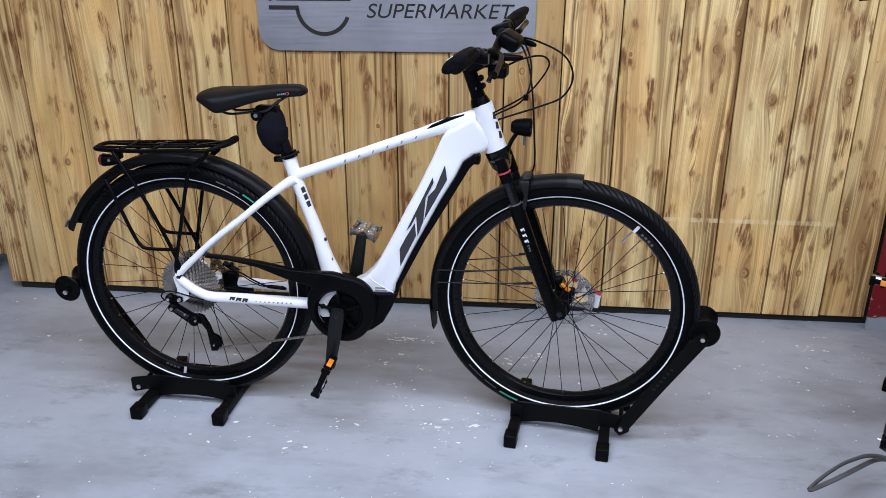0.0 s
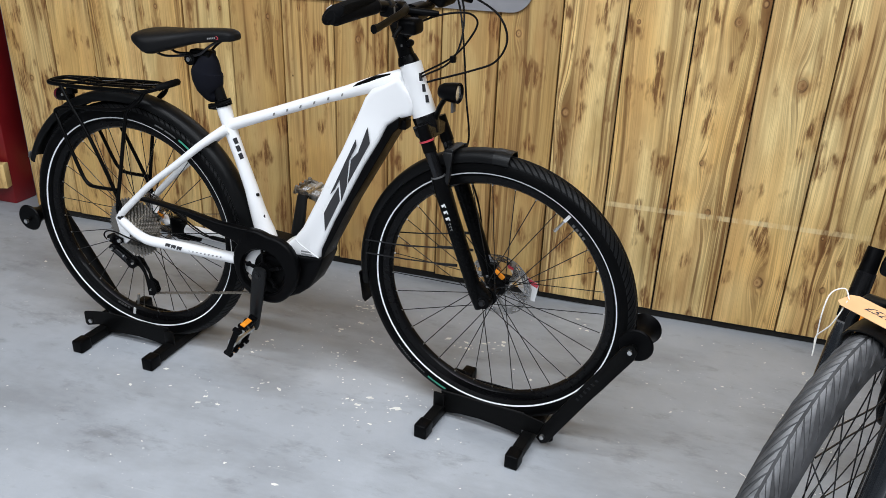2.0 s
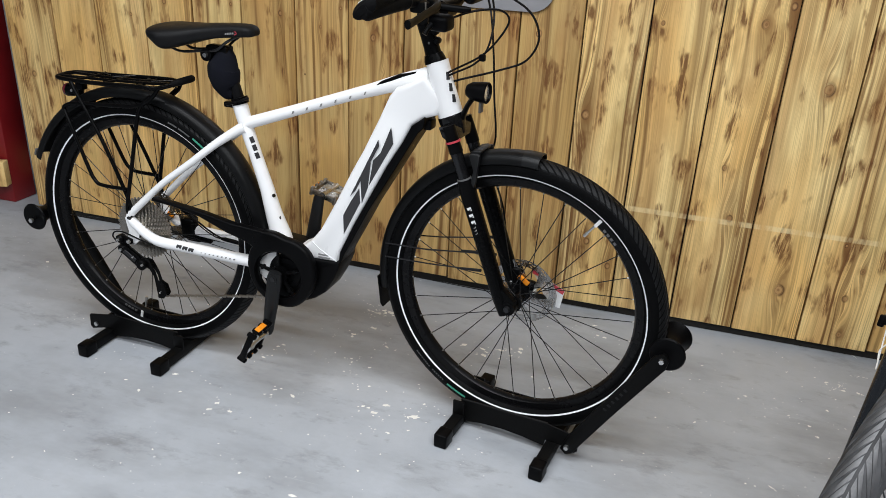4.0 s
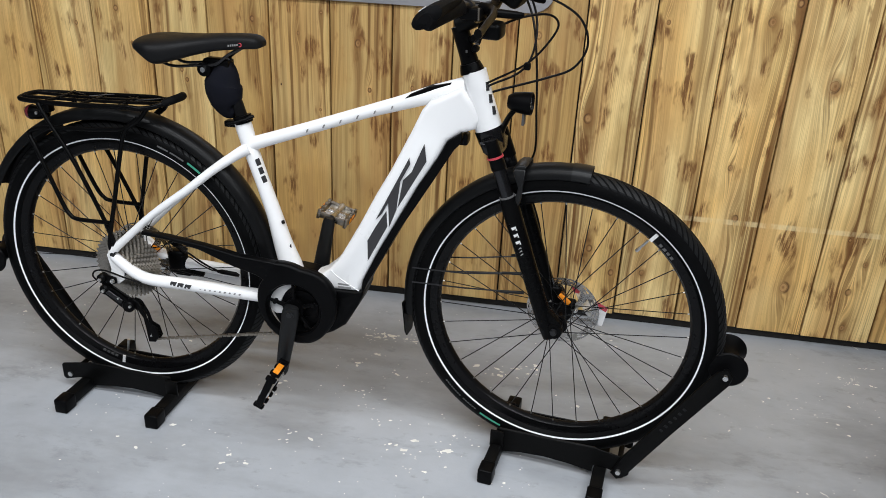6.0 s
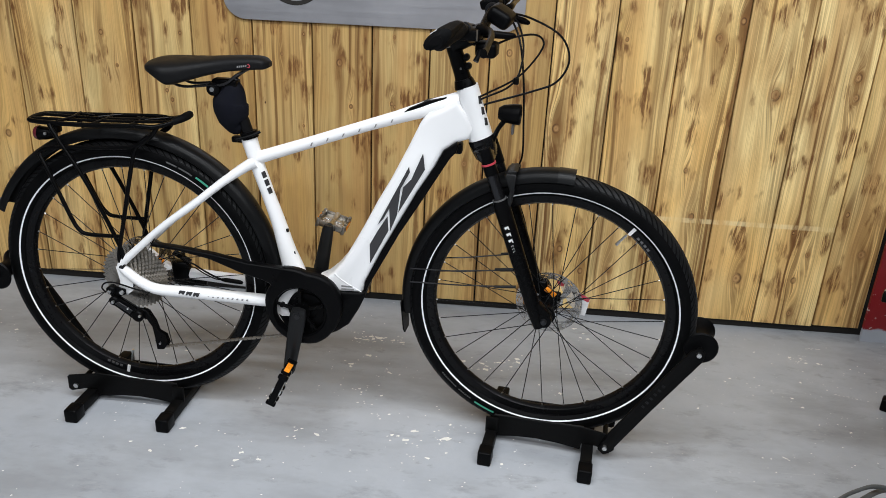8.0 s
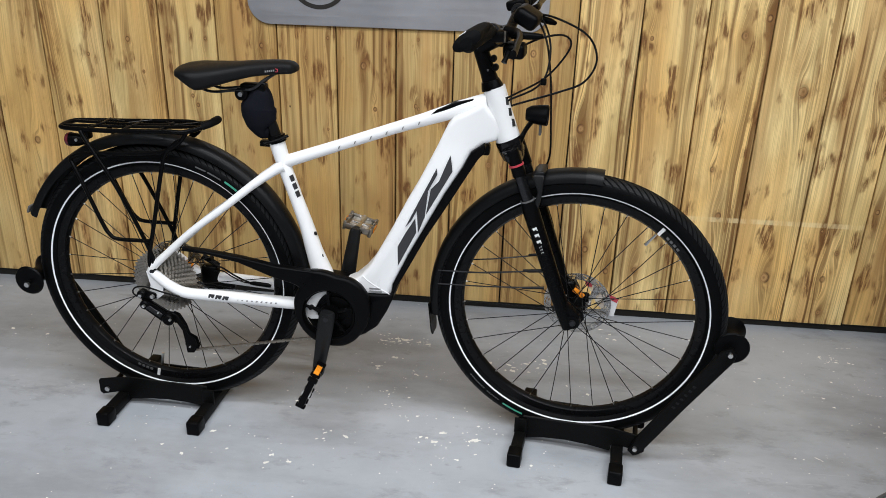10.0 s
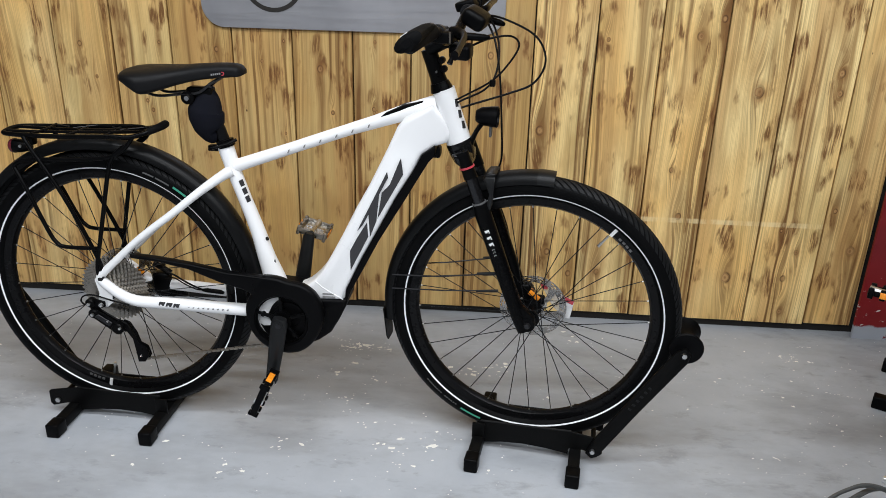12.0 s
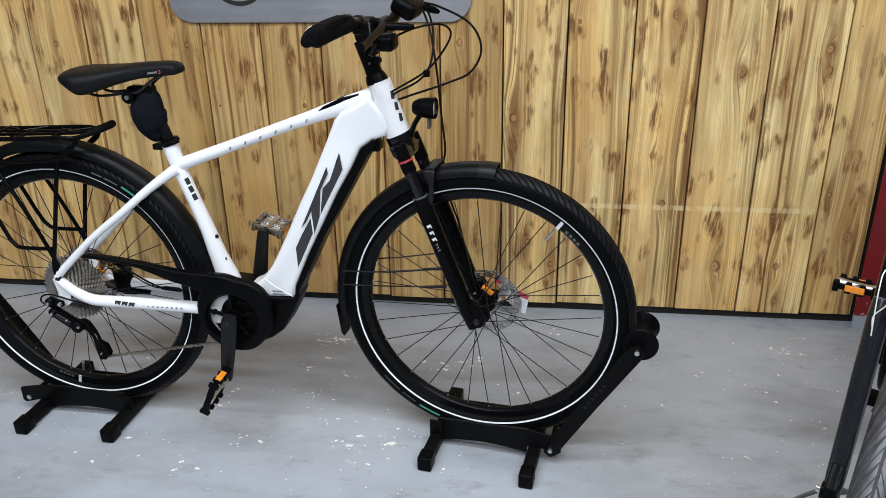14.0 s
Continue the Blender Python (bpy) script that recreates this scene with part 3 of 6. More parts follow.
# ---------------------------------------------------------------- the two bicycles
def wheel(parent, at, tyre_mat, stripe, rotor_r, cassette=False, valve=100.0, tread_v=False, tread_mat=None, marks=(), phase=0.0):
    """Rim with tyre, hub, spokes and brake disc. The disc sits on the left (+y)."""
    rim = part("wheel", lathe([(0.331, -0.0145), (0.324, -0.0158), (0.31, -0.0125), (0.304, -0.004), (0.304, 0.004), (0.31, 0.0125), (0.324, 0.0158),
                               (0.331, 0.0145), (0.318, 0.0)], 96, closed=True), M_GLOSS, parent, "black aluminium rim", at)
    # tyre: a smooth casing with raised tread blocks
    na, nb, R, r = 160, 28, 0.3535, 0.0292
    V, F = [], []
    for i in range(na):
        a = 2 * math.pi * i / na
        for k in range(nb):
            b = 2 * math.pi * k / nb
            V.append(((R + r * math.cos(b)) * math.cos(a), r * math.sin(b), (R + r * math.cos(b)) * math.sin(a)))
    for i in range(na):
        for k in range(nb):
            p, q = i * nb, (i + 1) % na * nb
            F.append((p + k, q + k, q + (k + 1) % nb, p + (k + 1) % nb))
    part("tyre", (V, F), tyre_mat, rim, "black tyre with diagonal tread grooves", sharp=60)
    V, F = [], []
    pitch, skew, fill, steps = (118, 3.2, 0.78, 8) if tread_v else (120, 2.2, 0.74, 7)
    for k in range(pitch):
        for sgn in (-1, 1):
            reach = 66 if k % 2 or not tread_v else 54
            o = len(V)
            for j in range(steps + 1):
                u = j / steps
                b = math.radians(3 + (reach - 3) * u)
                w = 0.9 - 0.6 * u if tread_v else fill
                for e, h in ((0, -0.0004), (0.06, 0.0013), (0.94, 0.0013), (1, -0.0004)):
                    a = 2 * math.pi * (k + (0.5 if sgn > 0 and tread_v else 0) - skew * u + w * e) / pitch
                    q = r + (h if 0 < j < steps else -0.0004)
                    V.append(((R + q * math.cos(b)) * math.cos(a), sgn * q * math.sin(b), (R + q * math.cos(b)) * math.sin(a)))
            for j in range(steps):
                for e in range(3):
                    p = o + 4 * j + e
                    F.append((p, p + 1, p + 5, p + 4) if sgn > 0 else (p, p + 4, p + 5, p + 1))
    part("tread", (V, F), tread_mat, rim, "raised slanting tread blocks", sharp=25)
    if stripe:
        for sgn in (-1, 1):
            prof = []
            for b in (-33.5, -29.5, -25.5):
                b = math.radians(b)
                prof.append((R + (r + 0.0008) * math.sin(b), sgn * (r + 0.0008) * math.cos(b)))
            part("reflective_stripe", lathe(prof, 120), M_STRIPE, rim, "thin white reflective ring")
        # printing on the tyre wall: unreadable marks and a green bar
        for t0, t1, g0, g1 in marks:
            part("tyre_mark", ring(0, 0, 0.3545, 0.3592, -0.0303, -0.0275, 12, min(g0, g1), max(g0, g1)), M_GREEN, rim, "green bar printed on the tyre wall")
            for k in range(15):
                if k not in (8,):
                    a0 = t0 + (t1 - t0) * k / 15
                    part("tyre_mark", ring(0, 0, 0.353, 0.3565, -0.0302, -0.0275, 2, a0, a0 + 0.75), M_FAINT, rim)
    hub = [(0.0, -0.05), (0.011, -0.05), (0.011, -0.036), (0.024, -0.034), (0.024, -0.029), (0.014, -0.026), (0.013, 0.024), (0.024, 0.029),
           (0.024, 0.034), (0.012, 0.036), (0.012, 0.05), (0.0, 0.05)]
    part("hub", lathe(hub, 28), M_BLACK, rim)
    # laced spokes on shared meshes
    spoke = mesh_of("spoke", tube([(0, 0, 0), (0, 0, 1)], 0.00125, 6), M_SPOKE)
    nipple = mesh_of("nipple", lathe([(0.0, -0.006), (0.0022, -0.006), (0.0022, 0.004), (0, 0.004)], 6, "z"), M_STEEL)
    for k in range(32):
        a = 2 * math.pi * k / 32 + math.radians(phase)
        sgn = 1 if k % 2 else -1
        lean = math.radians(62) * (1 if ((k + 1) // 2) % 2 else -1)
        p0 = Vector((0.022 * math.cos(a + lean), 0.0315 * sgn, 0.022 * math.sin(a + lean)))
        p1 = Vector((0.3055 * math.cos(a), 0.002 * sgn, 0.3055 * math.sin(a)))
        turn = (p1 - p0).to_track_quat("Z", "Y").to_matrix().to_4x4()
        part("spoke", spoke, None, rim, m=Matrix.Translation(p0) @ turn @ Matrix.Diagonal((1, 1, (p1 - p0).length, 1)))
        part("nipple", nipple, None, rim, m=Matrix.Translation(p1) @ turn)
    # brake disc: one steel plate with slots between its arms and drilled holes
    radii = [0.016, 0.024, 0.031, 0.038, 0.046, 0.054, 0.062, rotor_r - 0.019, rotor_r - 0.0155, rotor_r - 0.0125, rotor_r - 0.0095, rotor_r - 0.0065, rotor_r - 0.0035, rotor_r]
    cells = 126
    bm = bmesh.new()
    grid = [[bm.verts.new((q * math.cos(2 * math.pi * k / cells + 9 * q), 0.0425, q * math.sin(2 * math.pi * k / cells + 9 * q))) for k in range(cells)] for q in radii]
    for e in range(len(radii) - 1):
        for k in range(cells):
            slot = 2 <= e <= 6 and k % 21 > 6
            hole = e in (8, 10, 12 - 1) and (k + 3 * e) % 9 in ((0, 1) if e != 10 else (4, 5))
            if not slot and not hole:
                bm.faces.new((grid[e][k], grid[e + 1][k], grid[e + 1][(k + 1) % cells], grid[e][(k + 1) % cells]))
    bmesh.ops.solidify(bm, geom=bm.faces[:], thickness=0.0018)
    bmesh.ops.delete(bm, geom=[v for v in bm.verts if not v.link_faces], context="VERTS")
    part("brake_disc", from_bm(bm), M_DISC, rim, "drilled steel brake disc")
    va = math.radians(valve)
    c, s = math.cos(va), math.sin(va)
    part("valve", join(tube([(0.3 * c, 0, 0.3 * s), (0.266 * c, 0, 0.266 * s)], 0.0032, 8),
                       tube([(0.273 * c, 0, 0.273 * s), (0.261 * c, 0, 0.261 * s)], 0.0042, 8)), M_STEEL, rim, "bright metal valve")
    part("rim_sticker", ring(0, 0, 0.307, 0.3295, -0.0172, -0.0145, 2, valve - 0.75, valve + 0.75), M_PRINT, rim, "white rim label")
    for k in range(4):
        a0 = valve - 5 - 2.3 * k
        part("rim_mark", ring(0, 0, 0.313, 0.319, -0.0168, -0.0142, 2, a0, a0 + 1.4), M_FAINT, rim)
    if cassette:
        n = 11
        for k in range(n):
            rr = 0.092 - 0.0064 * k
            teeth = max(11, round(rr * 2 * math.pi / 0.0127))
            pts = []
            for j in range(teeth * 4):
                a = 2 * math.pi * j / (teeth * 4)
                q = rr + (0.0034 if j % 4 in (1, 2) else -0.002)
                pts.append((q * math.cos(a), q * math.sin(a)))
            y = -0.030 - 0.0037 * k
            hole = max(0.016, rr - 0.017)
            V, F = [], []
            m = len(pts)
            for x, z in pts:
                d = math.hypot(x, z)
                V += [(x, y - 0.001, z), (x, y + 0.001, z), (x / d * hole, y + 0.001, z / d * hole), (x / d * hole, y - 0.001, z / d * hole)]
            for j in range(m):
                a, b = 4 * j, 4 * ((j + 1) % m)
                for i in range(4):
                    F.append((a + i, b + i, b + (i + 1) % 4, a + (i + 1) % 4))
            part("sprocket", (V, F), M_CASSETTE, rim)
        part("cassette_core", lathe([(0, -0.072), (0.02, -0.072), (0.02, -0.028), (0, -0.028)], 24), M_DARKMETAL, rim)
    return rim


def pedal(name, parent, m, plate, body, plated=False):
    """A cage pedal: lugged rails, end bars and a turned barrel on its spindle."""
    rails = []
    for sx in (-1, 1):
        rails.append(box(sx * 0.043 - 0.004, sx * 0.043 + 0.004, -0.046, 0.046, -0.0065, 0.0065, 0.002))
        rails += [box(sx * 0.044 - 0.0055, sx * 0.044 + 0.0055, y - 0.0065, y + 0.0065, -0.0135, 0.0135, 0.003) for y in (-0.04, -0.014, 0.014, 0.04)]
    for y in (-0.043, 0.041):
        rails.append(box(-0.043, 0.043, y - 0.0045, y + 0.0045, -0.009, 0.009, 0.003))
    p = part(name, join(*rails), plate, parent, "cage pedal", m)
    part("barrel", join(tube([(0, 0.05, 0), (0, 0.02, 0), (0, -0.015, 0), (0, -0.046, 0)], [0.0135, 0.0095, 0.0095, 0.0125], 16), box(-0.03, 0.03, -0.006, 0.006, -0.005, 0.005, 0.002)), body, p, "bright alloy barrel")
    if plated:
        part("tread_plate", join(*[box(sx * 0.02 - 0.0135, sx * 0.02 + 0.0135, -0.037, 0.036, -0.0025, 0.0025, 0.0012) for sx in (-1, 1)]), body, p, "bright pressed plate")
    part("spindle", tube([(0, 0.07, 0), (0, 0.045, 0)], 0.007, 12), M_DARKMETAL, p)
    for sx in (-1, 1):
        part("reflector", box(sx * 0.0505 - 0.0015, sx * 0.0505 + 0.0015, -0.02, 0.02, -0.0075, 0.0075, 0.001), M_ORANGE, p, "orange pedal reflector")
    return p


def stand(m, group, near=-1):
    """A folding display stand: two cross feet, two side plates, a swinging arm and a grooved roller. +x is the roller's side."""
    s = thing("bicycle_stand", "black folding floor stand holding the wheel upright", "bicycle stand", group, m=m)
    y0, y1 = (-0.188, 0.158) if near < 0 else (-0.158, 0.184)
    for x in (-0.125, 0.141):
        part("foot", box(x - 0.0155, x + 0.0155, y0 + 0.03, y1 - 0.03, 0.006, 0.037, 0.003), M_STAND, s)
        for a, b in ((y0, y0 + 0.045), (y1 - 0.045, y1)):
            part("foot_cap", box(x - 0.0185, x + 0.0185, a, b, 0.0, 0.041, 0.005, 3), M_PLASTIC, s, "black rubber end cap")
    for sy in (-1, 1):
        wall = [(-0.112, 0.016), (-0.118, 0.05), (-0.122, 0.084), (0.0, 0.087), (0.125, 0.091), (0.16, 0.086), (0.206, 0.078), (0.212, 0.072), (0.212, 0.034), (0.204, 0.026), (0.16, 0.038), (0.124, 0.038),
                (0.121, 0.018), (0.06, 0.026), (0.0, 0.029), (-0.06, 0.025)]
        high = 1.0 if sy == near else 0.76
        wall = [(x, z * high) for x, z in wall]
        part("side_plate", slab(wall, sy * 0.063 - 0.002, sy * 0.063 + 0.002, 0.0008, 1), M_STAND, s, "upright black steel side plate")
        part("plate_lip", tube([(-0.12, sy * 0.062, 0.0845 * high), (0.0, sy * 0.062, 0.0875 * high), (0.125, sy * 0.062, 0.0915 * high)], 0.0016, 6), M_BRACKET, s, "worn edge of the side plate")
        part("foot_bracket", box(-0.143, -0.108, sy * 0.0685 - 0.0035, sy * 0.0685 + 0.0035, 0.03, 0.078, 0.002), M_STAND, s)
    part("cross_rod", tube([(-0.1, -0.062, 0.03), (-0.1, 0.062, 0.03)], 0.008, 10), M_STAND, s)
    arm = [(0.168, 0.036), (0.184, 0.022), (0.2, 0.03), (0.292, 0.185), (0.392, 0.345), (0.398, 0.37), (0.385, 0.386), (0.362, 0.374), (0.285, 0.25), (0.19, 0.09)]
    part("arm", slab(arm, -0.0765, -0.067, 0.003, 2), M_STAND, s, "black swinging arm")
    for k in range(6):
        x, z = 0.27 + 0.0085 * k, 0.188 + 0.0138 * k
        part("arm_print", slab([(x, z), (x + 0.003, z + 0.005), (x - 0.004, z + 0.009), (x - 0.007, z + 0.004)], -0.0775, -0.0763), M_BRACKET, s)
    for x, z in ((0.186, 0.047), (0.381, 0.368)):
        for y in (-0.0795, 0.067):
            part("bolt", turned(lathe([(0, -0.005), (0.0065, -0.005), (0.0078, 0.004), (0, 0.004)], 6), Matrix.Translation((x, y, z))), M_STEEL, s, "bright bolt head")
    part("arm_rod", tube([(0.186, -0.074, 0.047), (0.186, 0.064, 0.047)], 0.007, 10), M_STAND, s)
    roll = lathe([(0, -0.05), (0.04, -0.05), (0.043, -0.046), (0.04, -0.042), (0.026, -0.02), (0.022, 0), (0.026, 0.02), (0.04, 0.042), (0.043, 0.046), (0.04, 0.05), (0, 0.05)], 36)
    part("roller_axle", tube([(0.383, -0.075, 0.37), (0.383, 0.064, 0.37)], 0.006, 10), M_STAND, s)
    part("roller", turned(roll, Matrix.Translation((0.387, 0, 0.372))), M_PLASTIC, s, "grooved black roller")
    return s


def bicycle(name, label, m, steer, paint, tyre_mat, stripe, decals, tread_v, crank_angle, second=False):
    """A trekking bicycle with a mid motor. Local x runs forward from the rear axle, y to its left, z up."""
    bike = thing(name, label, "bicycle", "bicycles on show", m=m)
    tread_mat = M_DUSTY if second else M_TREAD
    R0, F0 = Vector((0, 0, 0.401)), Vector((1.136, 0, 0.398))
    up = Vector((-0.34, 0, 0.94)).normalized()
    top = Vector((0.885, 0, 0.975))
    S = Matrix.Translation(top) @ Matrix.Rotation(math.radians(steer), 4, up) @ Matrix.Translation(-top)

    def both(part_name, geo, mat, lab="", mm=None):
        part(part_name, geo, mat, bike, lab, mm)
        part(part_name, mirrored(geo), mat, bike, lab, mm)

    # wheels
    wheel(bike, Matrix.Translation(R0), tyre_mat, stripe, 0.09, cassette=True, valve=-101.5, tread_v=tread_v, tread_mat=tread_mat, marks=((58.5, 70.5, 50.5, 56.8),), phase=3.8)
    wheel(bike, S @ Matrix.Translation(F0), tyre_mat, stripe, 0.09, valve=53.8, tread_v=tread_v, tread_mat=tread_mat, marks=((-140, -121.5, -119.5, -109.5),), phase=2.7)

    # main tubes
    part("head_tube", tube([(0.888, 0, 0.977), (0.908, 0, 0.915), (0.925, 0, 0.865), (0.9295, 0, 0.851)], [0.0275, 0.0285, 0.0305, 0.031], 28), paint, bike)
    dt = [(0.869, 0.945), (0.832, 0.925), (0.8, 0.91), (0.7822, 0.888), (0.7581, 0.834), (0.7136, 0.7417), (0.6789, 0.678), (0.6404, 0.6), (0.6114, 0.5455), (0.588, 0.5024), (0.5627, 0.4699), (0.534, 0.4435),
          (0.5084, 0.4309), (0.47, 0.42), (0.48, 0.395), (0.578, 0.412), (0.642, 0.416), (0.6475, 0.449), (0.689, 0.5376), (0.729, 0.6136), (0.779, 0.709), (0.822, 0.78), (0.843, 0.822), (0.8735, 0.8416), (0.903, 0.852), (0.913, 0.88)]
    body = slab(dt, -0.046, 0.046, 0.017, 4)
    body = [(x, y * (1 - 0.36 * min(1.0, max(0.0, (x - 0.78) / 0.11)) ** 1.5), z) for x, y, z in body[0]], body[1]
    part("down_tube", body, paint, bike, sharp=60)
    part("tube_seam", tube(spline([(0.566, -0.0455, 0.468), (0.585, -0.0462, 0.452), (0.615, -0.0462, 0.434), (0.64, -0.0455, 0.42)], 5), 0.0013, 8), paint, bike, "raised weld line")
    cover = [(0.8735, 0.846), (0.843, 0.822), (0.822, 0.78), (0.779, 0.709), (0.729, 0.6136), (0.689, 0.5376), (0.6475, 0.449), (0.643, 0.412), (0.6505, 0.42), (0.659, 0.442), (0.6945, 0.51), (0.735, 0.59), (0.796, 0.694), (0.839, 0.769), (0.86, 0.805), (0.874, 0.82), (0.877, 0.836)]
    part("battery_cover", slab(cover, -0.042, 0.042, 0.008, 3), M_PLASTIC, bike, "black battery cover under the tube")
    part("battery_latch", box(0.864, 0.886, -0.02, 0.02, 0.81, 0.836, 0.005), M_PLASTIC, bike)
    part("top_tube", tube(spline([(0.347, 0, 0.754), (0.374, 0, 0.764), (0.5015, 0, 0.8105), (0.646, 0, 0.8635), (0.72, 0, 0.889), (0.8, 0, 0.917), (0.875, 0, 0.937)], 6), [0.0185, 0.0165, 0.0148, 0.0148, 0.0165, 0.0205, 0.0265], 20), paint, bike)
    part("top_tube_pad", slab([(0.735, 0.904), (0.75, 0.9165), (0.7925, 0.9365), (0.8412, 0.9495), (0.843, 0.942), (0.8297, 0.936), (0.79, 0.921)], -0.0168, 0.0168, 0.003, 2), M_PLASTIC, bike, "black insert on the top tube")
    part("seat_tube", tube(spline([(0.333, 0, 0.816), (0.3385, 0, 0.792), (0.3545, 0, 0.735), (0.379, 0, 0.66), (0.405, 0, 0.58), (0.4235, 0, 0.51), (0.442, 0, 0.452), (0.449, 0, 0.425)], 4), [0.0205, 0.0205, 0.0185, 0.0178, 0.0195, 0.0235, 0.029, 0.031], 24), paint, bike)
    for z in (0.565, 0.502):
        x = 0.405 + (0.58 - z) * 0.27
        part("bottle_boss", turned(lathe([(0, -0.002), (0.005, -0.002), (0.005, 0.003), (0, 0.003)], 10, "x"), Matrix.Translation((x + 0.021, -0.008, z)) @ Matrix.Rotation(-0.3, 4, "Y")), M_DARKMETAL, bike)
    part("rear_lamp_screw", turned(lathe([(0, -0.002), (0.004, -0.002), (0.004, 0.002), (0, 0.002)], 10), Matrix.Translation((-0.212, -0.019, 0.785))), M_STEEL, bike)
    both("seat_stay", tube(spline([(0.352, -0.01, 0.748), (0.33, -0.016, 0.737), (0.2715, -0.033, 0.696), (0.196, -0.05, 0.635), (0.1077, -0.06, 0.567), (0.027, -0.066, 0.493), (-0.0103, -0.068, 0.457), (-0.019, -0.068, 0.442)], 5), [0.0165, 0.0135, 0.0112, 0.0102, 0.0098, 0.0102, 0.0112, 0.011], 14), paint)
    both("chain_stay", tube(spline([(-0.018, -0.068, 0.445), (-0.004, -0.068, 0.43), (0.036, -0.066, 0.3985), (0.079, -0.062, 0.3815), (0.163, -0.058, 0.379), (0.268, -0.054, 0.3755), (0.382, -0.05, 0.3725), (0.42, -0.047, 0.3715)], 5),
                       [0.011, 0.0135, 0.0145, 0.0155, 0.0162, 0.0168, 0.0172, 0.0175], 16), paint)
    both("dropout", slab([(-0.032, 0.443), (-0.01, 0.45), (0.016, 0.415), (0.01, 0.375), (-0.008, 0.36), (-0.026, 0.36), (-0.03, 0.382), (-0.024, 0.402)], -0.073, -0.064, 0.002, 2), paint)
    part("axle_bolt", turned(lathe([(0, -0.004), (0.006, -0.004), (0.008, 0.004), (0, 0.004)], 12), Matrix.Translation((-0.012, -0.0755, 0.446))), M_DARKMETAL, bike)
    part("rear_caliper", join(box(0.07, 0.12, 0.04, 0.07, 0.352, 0.42, 0.009, 3), box(0.08, 0.132, 0.05, 0.07, 0.342, 0.37, 0.008), tube([(0.078, 0.05, 0.447), (0.124, 0.05, 0.42)], 0.0085, 10), tube([(0.1, 0.04, 0.44), (0.1, 0.06, 0.44)], 0.007, 10)), M_BLACK, bike, "black brake caliper")
    part("caliper_spacer", turned(box(-0.012, 0.012, -0.003, 0.003, -0.006, 0.006, 0.002), Matrix.Translation((0.037, 0.045, 0.4225)) @ Matrix.Rotation(0.5, 4, "Y")), M_ORANGE, bike, "orange transport spacer")
    part("rear_brake_hose", tube(spline([(0.1, 0.045, 0.436), (0.119, 0.036, 0.4285), (0.143, 0.034, 0.4205), (0.167, 0.034, 0.4055), (0.2, 0.034, 0.389), (0.223, 0.034, 0.381)], 5), 0.0026, 8), M_CABLE, bike)
    part("sensor_cable", tube(spline([(0.11, 0.042, 0.405), (0.14, 0.034, 0.412), (0.17, 0.033, 0.396), (0.2, 0.033, 0.383), (0.226, 0.034, 0.3805)], 5), 0.0018, 8), M_CABLE, bike)
    part("sensor", tube([(0.22, 0.033, 0.3815), (0.232, 0.033, 0.3815), (0.272, 0.033, 0.379), (0.281, 0.033, 0.3765)], [0.004, 0.0062, 0.0062, 0.004], 12), M_PLASTIC, bike, "small black sensor")

    # motor, chain case, cranks
    mot = [(0.415, 0.405), (0.45, 0.44), (0.5, 0.436), (0.57, 0.418), (0.632, 0.42), (0.6505, 0.424), (0.6505, 0.412), (0.6315, 0.368), (0.6055, 0.3215), (0.573, 0.296), (0.54, 0.28), (0.49, 0.272), (0.44, 0.275), (0.41, 0.33)]
    part("motor", slab(mot, -0.052, 0.052, 0.014, 3), M_PLASTIC, bike, "black mid motor housing")
    bb = (0.483, 0.367)
    arm = [(0.084, 0.52), (0.088, 0.529), (0.154, 0.525), (0.254, 0.513), (0.3425, 0.4965), (0.436, 0.4905), (0.475, 0.486), (0.455, 0.445), (0.42, 0.428), (0.4, 0.4445), (0.3845, 0.4514), (0.3285, 0.4657), (0.2417, 0.4985), (0.16, 0.514)]
    rim_at = [(0.436, 0.4905), (0.505, 0.48), (0.5485, 0.4715), (0.5725, 0.4535), (0.5875, 0.43), (0.5955, 0.3965), (0.5895, 0.3546), (0.5672, 0.3117), (0.5256, 0.2763), (0.4802, 0.2722), (0.4331, 0.2895), (0.4025, 0.3241), (0.3885, 0.3685), (0.3921, 0.4176), (0.4064, 0.4427)]
    polar = sorted((math.atan2(z - bb[1], x - bb[0]), math.hypot(x - bb[0], z - bb[1])) for x, z in rim_at)
    V, F = [], []
    turns = 72
    for k in range(turns):
        a = -math.pi + 2 * math.pi * k / turns
        ro = float(np.interp(a, [q for q, d in polar], [d for q, d in polar], period=2 * math.pi))
        for d, y in ((0.0705, -0.0905), (0.073, -0.094), (ro - 0.009, -0.094), (ro - 0.003, -0.0915), (ro, -0.086), (ro, -0.072), (ro - 0.002, -0.07), (0.0705, -0.07)):
            V.append((bb[0] + d * math.cos(a), y, bb[1] + d * math.sin(a)))
    for k in range(turns):
        for e in range(8):
            p, q = 8 * k, 8 * ((k + 1) % turns)
            F.append((p + e, q + e, q + (e + 1) % 8, p + (e + 1) % 8))
    part("chain_case", join(slab(arm, -0.0935, -0.0705, 0.005, 3), (V, F)), M_PLASTIC, bike, "black chain case", sharp=45)
    spider = [ring(bb[0], bb[1], 0.066, 0.076, -0.084, -0.081, 60), ring(bb[0], bb[1], 0.0, 0.026, -0.09, -0.06, 24)]
